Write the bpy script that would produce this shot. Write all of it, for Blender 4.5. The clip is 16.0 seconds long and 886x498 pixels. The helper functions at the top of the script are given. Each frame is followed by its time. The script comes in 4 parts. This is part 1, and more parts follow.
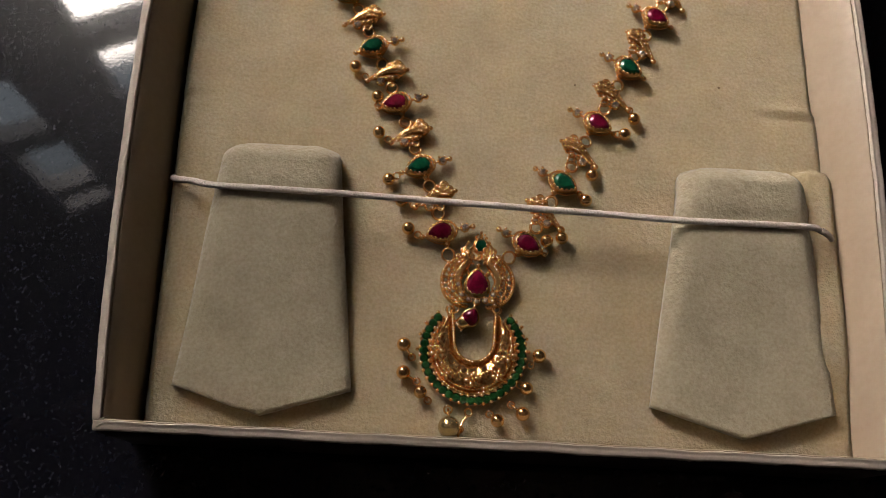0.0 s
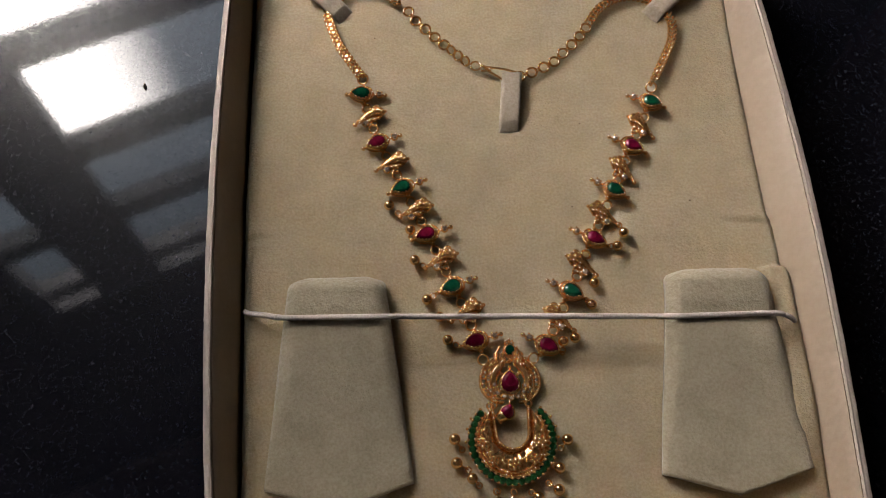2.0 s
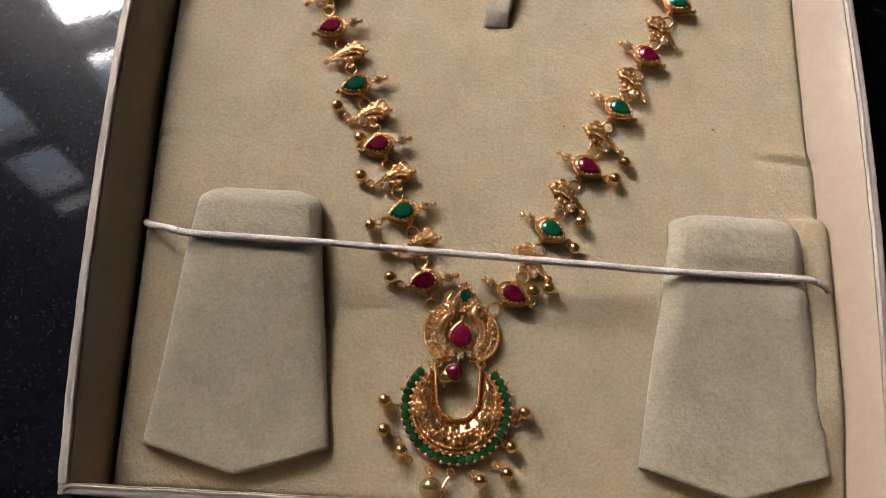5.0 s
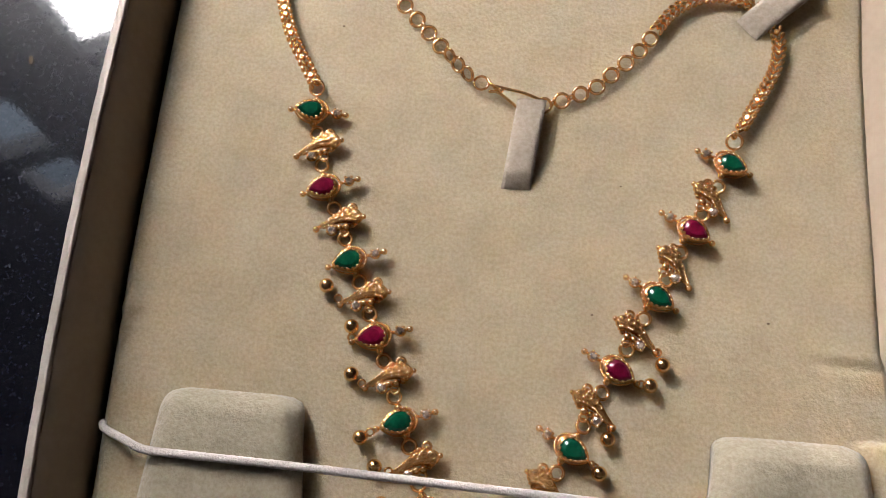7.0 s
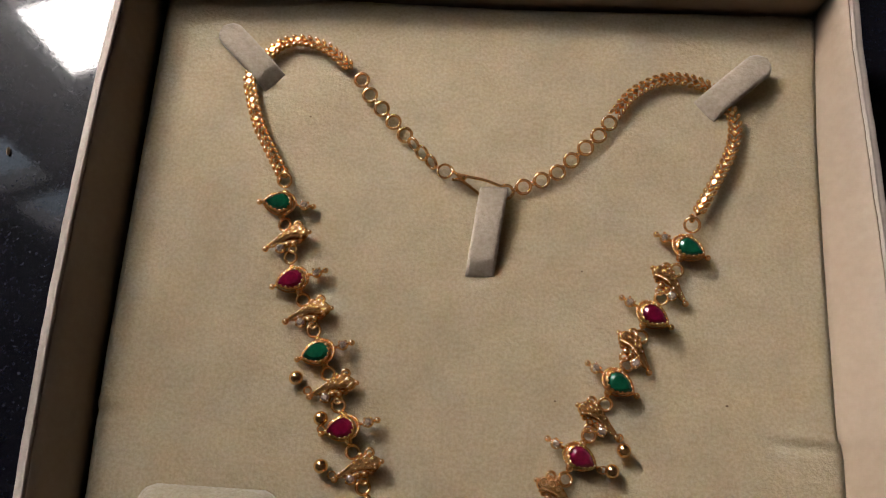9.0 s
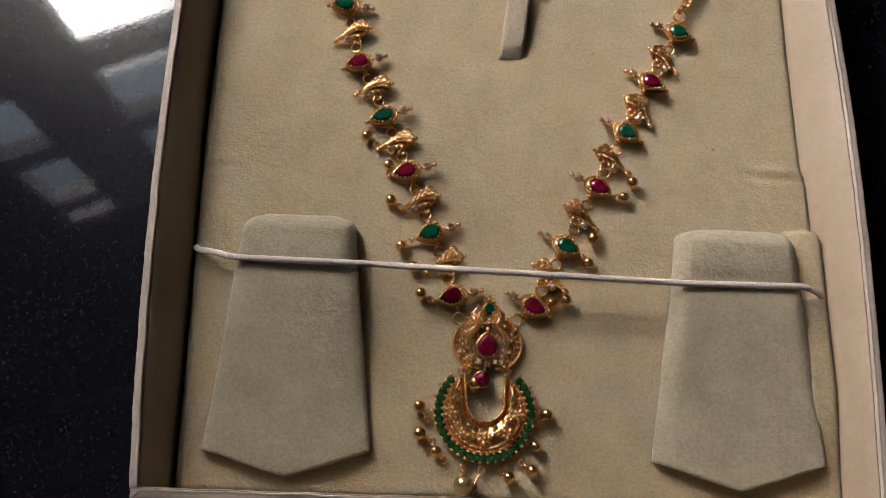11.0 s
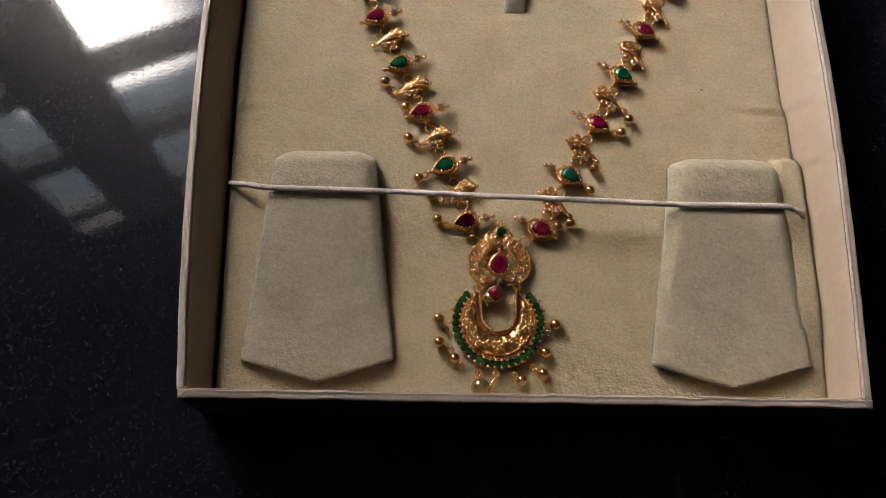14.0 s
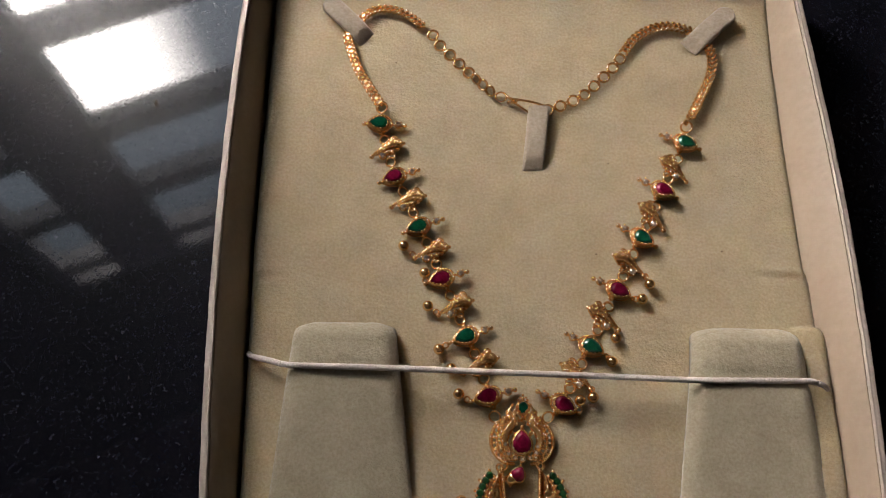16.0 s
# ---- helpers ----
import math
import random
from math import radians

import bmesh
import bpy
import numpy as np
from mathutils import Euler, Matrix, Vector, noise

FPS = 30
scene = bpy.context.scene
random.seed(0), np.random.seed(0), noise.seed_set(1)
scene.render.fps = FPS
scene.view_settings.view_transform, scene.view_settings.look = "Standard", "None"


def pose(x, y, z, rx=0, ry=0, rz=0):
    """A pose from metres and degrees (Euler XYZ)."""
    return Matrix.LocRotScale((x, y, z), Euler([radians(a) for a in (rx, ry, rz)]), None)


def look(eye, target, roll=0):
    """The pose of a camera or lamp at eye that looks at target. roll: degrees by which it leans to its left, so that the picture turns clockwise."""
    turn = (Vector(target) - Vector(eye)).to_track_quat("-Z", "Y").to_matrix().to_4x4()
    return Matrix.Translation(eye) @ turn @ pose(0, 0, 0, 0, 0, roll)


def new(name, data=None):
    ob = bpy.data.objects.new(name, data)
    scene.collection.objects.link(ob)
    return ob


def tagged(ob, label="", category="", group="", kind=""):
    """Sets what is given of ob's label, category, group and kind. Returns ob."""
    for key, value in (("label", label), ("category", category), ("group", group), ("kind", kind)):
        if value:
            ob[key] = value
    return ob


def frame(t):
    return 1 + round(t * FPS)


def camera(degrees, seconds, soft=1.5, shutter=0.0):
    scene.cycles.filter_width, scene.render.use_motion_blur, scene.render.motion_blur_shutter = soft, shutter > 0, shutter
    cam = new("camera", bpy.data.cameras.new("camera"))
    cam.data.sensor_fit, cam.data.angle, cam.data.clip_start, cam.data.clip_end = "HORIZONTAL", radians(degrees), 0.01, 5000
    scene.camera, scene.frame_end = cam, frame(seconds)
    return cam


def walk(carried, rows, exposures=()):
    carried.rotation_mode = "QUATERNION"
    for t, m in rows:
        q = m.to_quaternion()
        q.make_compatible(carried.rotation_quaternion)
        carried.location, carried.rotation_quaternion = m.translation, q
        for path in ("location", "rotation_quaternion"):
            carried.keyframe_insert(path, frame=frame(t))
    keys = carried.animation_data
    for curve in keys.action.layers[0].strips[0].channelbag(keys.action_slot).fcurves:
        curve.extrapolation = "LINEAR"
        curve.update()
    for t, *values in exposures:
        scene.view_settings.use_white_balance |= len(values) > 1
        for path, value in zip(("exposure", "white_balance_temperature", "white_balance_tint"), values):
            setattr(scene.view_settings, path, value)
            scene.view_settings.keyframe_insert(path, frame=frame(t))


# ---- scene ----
cam = camera(54.5, 16.0, soft=0.65)
# seconds, eye, target, roll
PATH = [
    (0, (-0.01205, -0.01990, 0.22185), (-0.01200, 0.01180, 0.12700), 3.00),
    (0.5, (-0.02165, -0.01890, 0.25465), (-0.02185, 0.01365, 0.16010), 2.50),
    (1, (-0.02285, -0.03340, 0.28350), (-0.02340, 0.00430, 0.19090), 1.00),
    (1.5, (-0.02930, -0.03005, 0.27780), (-0.02720, 0.00820, 0.18540), 2.20),
    (2, (-0.03360, -0.02045, 0.27150), (-0.02960, 0.01775, 0.17920), 4.00),
    (2.5, (-0.03430, -0.01100, 0.25725), (-0.02900, 0.02700, 0.16490), 5.70),
    (3, (-0.03775, -0.01115, 0.25395), (-0.03225, 0.02730, 0.16180), 6.40),
    (3.5, (-0.03570, -0.01175, 0.25145), (-0.03060, 0.02620, 0.15910), 7.00),
    (3.7, (-0.03285, -0.01275, 0.24830), (-0.02805, 0.02550, 0.15605), 6.50),
    (5.8, (-0.00280, 0.01480, 0.20750), (-0.00385, 0.04230, 0.11135), 2.70),
    (6, (-0.00320, 0.02130, 0.20690), (-0.00445, 0.05035, 0.11120), 2.40),
    (6.5, (-0.00470, 0.04185, 0.20460), (-0.00655, 0.07045, 0.10880), 1.20),
    (7, (-0.00765, 0.06065, 0.20220), (-0.01015, 0.08880, 0.10630), -0.20),
    (7.5, (-0.00830, 0.08005, 0.20695), (-0.01095, 0.10715, 0.11070), -1.30),
    (8, (-0.00485, 0.09250, 0.20840), (-0.00760, 0.12030, 0.11235), -1.90),
    (8.5, (-0.00050, 0.09875, 0.21625), (-0.00320, 0.12660, 0.12025), -2.00),
    (9, (0.00050, 0.08020, 0.21355), (-0.00240, 0.10875, 0.11775), -2.20),
    (9.5, (-0.00310, 0.04000, 0.22290), (-0.00595, 0.06990, 0.12750), -2.00),
    (9.7, (-0.00690, 0.02325, 0.22580), (-0.00920, 0.05365, 0.13055), -1.20),
    (11.8, (-0.01830, -0.00575, 0.25530), (-0.01770, 0.02500, 0.16015), 2.70),
    (12, (-0.01920, -0.00030, 0.25885), (-0.01860, 0.03145, 0.16405), 2.60),
    (12.5, (-0.02140, 0.01640, 0.25965), (-0.02115, 0.04920, 0.16520), 1.90),
    (13, (-0.01810, -0.00470, 0.25965), (-0.01825, 0.02950, 0.16570), 0.70),
    (13.5, (-0.01900, -0.02400, 0.25815), (-0.01855, 0.01015, 0.16415), 1.70),
    (14, (-0.02095, -0.04010, 0.25285), (-0.02050, -0.00655, 0.15865), 1.70),
    (14.5, (-0.02145, -0.04300, 0.27405), (-0.02100, -0.00925, 0.17990), 1.70),
    (15, (-0.02635, -0.03210, 0.27475), (-0.02555, 0.00365, 0.18135), 2.10),
    (15.5, (-0.03190, -0.00905, 0.27270), (-0.03075, 0.02615, 0.17910), 2.60),
    (16, (-0.03015, 0.00750, 0.26735), (-0.02900, 0.04260, 0.17370), 2.50),
]
walk(cam, [(t, look(eye, target, roll)) for t, eye, target, roll in PATH],
     [(0.0, -2.39, 6900, 11), (0.5, -2.57, 6650, 11), (1.0, -2.57, 6600, 11), (2.0, -2.50, 6500, 11), (2.5, -2.59, 6450, 11), (3.7, -2.52, 6450, 11), (5.8, -1.63, 6200, 11), (6.5, -1.61, 6080, 11), (7.0, -1.85, 6080, 11),
      (7.5, -2.09, 6100, 11), (8.5, -2.43, 6400, 11), (9.0, -2.36, 6450, 11), (9.5, -2.35, 6450, 11), (9.7, -2.35, 6450, 11), (12.0, -2.27, 6450, 11), (12.5, -2.37, 6450, 11), (14.0, -2.24, 6550, 11), (14.5, -2.17, 6550, 11), (16.0, -2.30, 6500, 11)])

# ---------------------------------------------------------------- light
world = bpy.data.worlds.new("world")
world.use_nodes = True
scene.world = world
world.node_tree.nodes["Background"].inputs[0].default_value = (0.05, 0.06, 0.08, 1)
world.node_tree.nodes["Background"].inputs[1].default_value = 0.3

MM = 0.001
STONE = -0.017          # top of the countertop; the velvet pad lies at z = 0
RIM = 0.0135            # top of the box's walls
TURN_ROOM = 23.0        # the window's wall against the box, degrees
ROOM = pose(0, 0, 0, 0, 0, TURN_ROOM)
WIN_Y = 0.55            # the window's plane in the room's own axes


# ---------------------------------------------------------------- materials
def material(name, colour, rough=0.5, metal=0.0, **inputs):
    m = bpy.data.materials.new(name)
    m.use_nodes = True
    b = m.node_tree.nodes["Principled BSDF"]
    b.inputs["Base Color"].default_value = (*colour, 1)
    b.inputs["Roughness"].default_value = rough
    b.inputs["Metallic"].default_value = metal
    for key, value in inputs.items():
        b.inputs[key.replace("_", " ")].default_value = value
    return m


def node(m, kind, **values):
    n = m.node_tree.nodes.new(kind)
    for key, value in values.items():
        n.inputs[key.replace("_", " ")].default_value = value
    return n


def wire(m, a, out, b, inp):
    m.node_tree.links.new(a.outputs[out], b.inputs[inp])


def ramp(m, stops):
    r = m.node_tree.nodes.new("ShaderNodeValToRGB")
    e = r.color_ramp.elements
    e[0].position, e[0].color = stops[0][0], (*stops[0][1], 1)
    e[1].position, e[1].color = stops[-1][0], (*stops[-1][1], 1)
    for p, c in stops[1:-1]:
        k = e.new(p)
        k.color = (*c, 1)
    return r


def mix(m, kind="MIX", factor=0.5):
    n = m.node_tree.nodes.new("ShaderNodeMixRGB")
    n.blend_type = kind
    n.inputs[0].default_value = factor
    return n


def surface(name, c1, c2, c3, scale, fine, rough, bump=0.2, dist=0.0002, metal=0.0, stain=0.5, lump=0.0, deep=0.0006, **inputs):
    """Two scales of colour, and a fine relief, in metres of the object."""
    m = material(name, c1, rough, metal, **inputs)
    b = m.node_tree.nodes["Principled BSDF"]
    co = node(m, "ShaderNodeTexCoord")
    big = node(m, "ShaderNodeTexNoise", Scale=scale, Detail=5.0, Roughness=0.6)
    small = node(m, "ShaderNodeTexNoise", Scale=fine, Detail=4.0, Roughness=0.65)
    wire(m, co, "Object", big, "Vector")
    wire(m, co, "Object", small, "Vector")
    r1 = ramp(m, [(0.33, c1), (0.68, c2)])
    r2 = ramp(m, [(0.36, c3), (0.62, (1, 1, 1))])
    wire(m, big, "Fac", r1, "Fac")
    wire(m, small, "Fac", r2, "Fac")
    mx = mix(m, "MULTIPLY", stain)
    wire(m, r1, "Color", mx, 1)
    wire(m, r2, "Color", mx, 2)
    wire(m, mx, "Color", b, "Base Color")
    bp = node(m, "ShaderNodeBump", Strength=bump, Distance=dist)
    wire(m, small, "Fac", bp, "Height")
    if lump:        # a second, coarser relief: nap pressed into soft lumps
        nap = node(m, "ShaderNodeTexNoise", Scale=lump, Detail=3.0, Roughness=0.6)
        wire(m, co, "Object", nap, "Vector")
        bp2 = node(m, "ShaderNodeBump", Strength=0.6, Distance=deep)
        wire(m, nap, "Fac", bp2, "Height")
        wire(m, bp, "Normal", bp2, "Normal")
        bp = bp2
    wire(m, bp, "Normal", b, "Normal")
    return m


velvet = surface("cream_velvet", (0.484, 0.406, 0.269), (0.564, 0.480, 0.326), (0.80, 0.76, 0.70), 70, 1100, 0.95, 0.45, 0.0005,
                 stain=0.85, lump=300, deep=0.0010, Sheen_Weight=0.2, Sheen_Roughness=0.5,
                 Subsurface_Weight=0.85, Subsurface_Radius=(1.0, 0.85, 0.7), Subsurface_Scale=0.0065)
flap_velvet = surface("grey_cream_velvet", (0.395, 0.346, 0.243), (0.486, 0.426, 0.308), (0.78, 0.75, 0.70), 75, 1100, 0.95, 0.5, 0.0005,
                      stain=0.85, lump=380, deep=0.0008, Sheen_Weight=0.35, Sheen_Roughness=0.5)
tab_velvet = surface("grey_velvet", (0.43, 0.36, 0.275), (0.51, 0.43, 0.335), (0.78, 0.75, 0.70), 160, 900, 0.95, 0.4, 0.0004,
                     stain=0.8, lump=500, deep=0.0007, Sheen_Weight=0.45, Sheen_Roughness=0.5)
paper = surface("white_box_paper", (0.50, 0.43, 0.365), (0.56, 0.485, 0.42), (0.86, 0.84, 0.80), 45, 700, 0.55, 0.25, 0.0003, stain=0.6)
lining = surface("cream_lining_paper", (0.425, 0.333, 0.242), (0.470, 0.376, 0.278), (0.90, 0.88, 0.85), 30, 500, 0.5, 0.12, 0.0003, stain=0.5, lump=60, deep=0.0012)
cover = surface("dark_maroon_cover", (0.028, 0.011, 0.012), (0.040, 0.016, 0.017), (0.6, 0.6, 0.6), 60, 900, 0.6, 0.2)
cord_white = surface("white_elastic", (0.74, 0.67, 0.63), (0.84, 0.77, 0.73), (0.66, 0.62, 0.60), 300, 2200, 0.8, 0.5, 0.0003, stain=0.7, lump=1000, deep=0.0006)
gold = surface("polished_gold", (1.0, 0.58, 0.23), (1.0, 0.71, 0.35), (0.86, 0.58, 0.40), 300, 1500, 0.26, 0.12, 0.0001, metal=0.93, stain=0.45)
gold_bead = surface("smooth_gold", (1.0, 0.62, 0.28), (1.0, 0.70, 0.36), (0.9, 0.86, 0.8), 200, 900, 0.20, 0.02, 0.0001, metal=1.0, stain=0.3)
# random dark mottle stands in for the shade in the dome's chased hollows
gold_dark = surface("shade_mottled_gold", (1.0, 0.55, 0.21), (1.0, 0.67, 0.31), (0.58, 0.34, 0.20), 420, 1100, 0.21, 0.35, 0.0003, metal=0.9, stain=0.7)
pearl_mat = surface("olive_pearl", (0.60, 0.46, 0.22), (0.70, 0.56, 0.30), (0.85, 0.85, 0.8), 300, 900, 0.26, 0.02, metal=0.85, stain=0.3, Coat_Weight=0.7)


def gem_material(name, c1, c2):
    m = material(name, c1, 0.13, IOR=1.6)
    b = m.node_tree.nodes["Principled BSDF"]
    co, n = node(m, "ShaderNodeTexCoord"), node(m, "ShaderNodeTexNoise", Scale=420.0, Detail=3.0)
    r = ramp(m, [(0.35, c1), (0.7, c2)])
    wire(m, co, "Object", n, "Vector")
    wire(m, n, "Fac", r, "Fac")
    wire(m, r, "Color", b, "Base Color")
    return m


ruby = gem_material("ruby", (0.10, 0.003, 0.018), (0.21, 0.006, 0.036))
emerald = gem_material("emerald", (0.003, 0.050, 0.026), (0.006, 0.095, 0.046))
green_glass = gem_material("green_glass", (0.008, 0.046, 0.012), (0.022, 0.105, 0.028))
clear_stone_mat = material("clear_crystal", (1.0, 0.83, 0.68), 0.11, 0.75, IOR=2.4)


def granite_material():
    """Polished black stone: a mirror-like top over fine grains that scatter a little."""
    m = material("black_granite", (0.008, 0.008, 0.010), 0.42, IOR=1.5, Coat_Weight=1.0, Coat_Roughness=0.045, Coat_IOR=1.85)
    b = m.node_tree.nodes["Principled BSDF"]
    co = node(m, "ShaderNodeTexCoord")
    v = node(m, "ShaderNodeTexVoronoi", Scale=1900.0)
    g = node(m, "ShaderNodeTexNoise", Scale=420.0, Detail=6.0, Roughness=0.75)
    wave = node(m, "ShaderNodeTexNoise", Scale=900.0, Detail=2.0)
    for n in (v, g, wave):
        wire(m, co, "Object", n, "Vector")
    r1 = ramp(m, [(0.44, (0.005, 0.005, 0.009)), (0.58, (0.009, 0.0095, 0.016)), (0.74, (0.020, 0.021, 0.030))])
    wire(m, g, "Fac", r1, "Fac")
    sep = node(m, "ShaderNodeSeparateColor")
    wire(m, v, "Color", sep, "Color")
    r2 = ramp(m, [(0.84, (0, 0, 0)), (1.0, (0.020, 0.021, 0.026))])
    wire(m, sep, "Red", r2, "Fac")
    mx = mix(m, "ADD", 1.0)
    wire(m, r1, "Color", mx, 1)
    wire(m, r2, "Color", mx, 2)
    wire(m, mx, "Color", b, "Base Color")
    rr = ramp(m, [(0.35, (0.22, 0.22, 0.22)), (0.70, (0.36, 0.36, 0.36))])
    wire(m, g, "Fac", rr, "Fac")
    wire(m, rr, "Color", b, "Roughness")
    rs = ramp(m, [(0.2, (0.08, 0.08, 0.08)), (0.95, (0.26, 0.26, 0.26))])
    wire(m, sep, "Green", rs, "Fac")
    wire(m, rs, "Color", b, "Specular IOR Level")
    bp = node(m, "ShaderNodeBump", Strength=0.07, Distance=0.00006)
    wire(m, wave, "Fac", bp, "Height")
    wire(m, bp, "Normal", b, "Coat Normal")
    return m


granite = granite_material()
plaster = surface("wall_plaster", (0.19, 0.17, 0.15), (0.24, 0.215, 0.19), (0.85, 0.85, 0.84), 3, 60, 0.9, 0.2, 0.002)
# for the added east wall, tinted to bounce warm light
warm_plaster = surface("warm_wall_plaster", (0.58, 0.39, 0.33), (0.66, 0.46, 0.40), (0.88, 0.86, 0.84), 3, 60, 0.9, 0.2, 0.002)
ceiling_paint = surface("ceiling_paint", (0.52, 0.42, 0.33), (0.57, 0.47, 0.38), (0.9, 0.9, 0.9), 2, 50, 0.95, 0.1, 0.002)
floor_tile = surface("floor_stone", (0.24, 0.21, 0.18), (0.3, 0.27, 0.23), (0.8, 0.8, 0.8), 4, 80, 0.5, 0.1, 0.002)
frame_paint = surface("dark_window_paint", (0.24, 0.24, 0.25), (0.30, 0.30, 0.31), (0.8, 0.8, 0.8), 8, 120, 0.5, 0.1, 0.001)
cabinet_wood = surface("cabinet_board", (0.10, 0.065, 0.04), (0.15, 0.10, 0.06), (0.7, 0.7, 0.7), 5, 90, 0.5, 0.1, 0.001)
lint_mat = material("dust", (0.26, 0.26, 0.27), 0.9)
lint_dark = material("dark_lint", (0.17, 0.11, 0.065), 0.9)


def sky_backdrop_material():
    """Daylight beyond the window, painted on a glowing sheet: bright low down, dim bluish to the sides and above."""
    m = bpy.data.materials.new("daylight_beyond")
    m.use_nodes = True
    t = m.node_tree
    t.nodes.clear()
    out, em = t.nodes.new("ShaderNodeOutputMaterial"), t.nodes.new("ShaderNodeEmission")
    co, sep = t.nodes.new("ShaderNodeTexCoord"), t.nodes.new("ShaderNodeSeparateXYZ")
    wire(m, co, "Object", sep, "Vector")
    up = t.nodes.new("ShaderNodeMapRange")
    up.interpolation_type = "SMOOTHSTEP"
    for k, v in zip(("From Min", "From Max", "To Min", "To Max"), (SKY_TOP[0], SKY_TOP[1], 1.0, 0.0)):
        up.inputs[k].default_value = v
    side = t.nodes.new("ShaderNodeMapRange")
    side.interpolation_type = "SMOOTHSTEP"
    for k, v in zip(("From Min", "From Max", "To Min", "To Max"), (SKY_SIDE[0], SKY_SIDE[1], 1.0, 0.0)):
        side.inputs[k].default_value = v
    wire(m, sep, "Z", up, "Value")
    wire(m, sep, "X", side, "Value")
    both = t.nodes.new("ShaderNodeMath")
    both.operation = "MULTIPLY"
    wire(m, up, "Result", both, 0)
    wire(m, side, "Result", both, 1)
    edge = t.nodes.new("ShaderNodeMapRange")
    edge.interpolation_type = "SMOOTHSTEP"
    for k, v in zip(("From Min", "From Max", "To Min", "To Max"), (SKY_EDGE[0], SKY_EDGE[1], 0.0, 1.0)):
        edge.inputs[k].default_value = v
    wire(m, sep, "X", edge, "Value")
    band = ramp(m, [(z / 2, c) for z, c in SKY_BAND])
    half = t.nodes.new("ShaderNodeMath")
    half.operation = "MULTIPLY"
    half.inputs[1].default_value = 0.5
    wire(m, sep, "Z", half, 0)
    wire(m, half, "Value", band, "Fac")
    for n, socket in ((edge, "Result"), (band, "Color")):
        more = t.nodes.new("ShaderNodeMath")
        more.operation = "MULTIPLY"
        wire(m, both, "Value", more, 0)
        wire(m, n, socket, more, 1)
        both = more
    fade = t.nodes.new("ShaderNodeMapRange")
    for k, v in zip(("From Min", "From Max", "To Min", "To Max"), (1.08, 2.43, 1.0, 0.16)):
        fade.inputs[k].default_value = v
    wire(m, sep, "Z", fade, "Value")
    dim = mix(m, "MULTIPLY", 1.0)
    dim.inputs[1].default_value = (SHADE * 0.72, SHADE * 0.86, SHADE, 1)
    wire(m, fade, "Result", dim, 2)
    mx = mix(m)
    wire(m, both, "Value", mx, 0)
    wire(m, dim, "Color", mx, 1)
    mx.inputs[2].default_value = (SKY, SKY * 0.915, SKY * 0.86, 1)
    wire(m, mx, "Color", em, "Color")
    wire(m, em, "Emission", out, "Surface")
    return m


SKY, SHADE = 430.0, 6.0
SKY_TOP, SKY_SIDE, SKY_EDGE = (1.36, 1.44), (-0.24, -0.05), (-0.55, -0.46)
# brightness by height, set for the slant of the shadows: strongest low, weaker above
SKY_BAND = [(0.50, (0.06, 0.06, 0.06)), (0.57, (1, 1, 1)), (0.85, (1, 1, 1)), (0.93, (0.2, 0.2, 0.2))]
daylight = sky_backdrop_material()


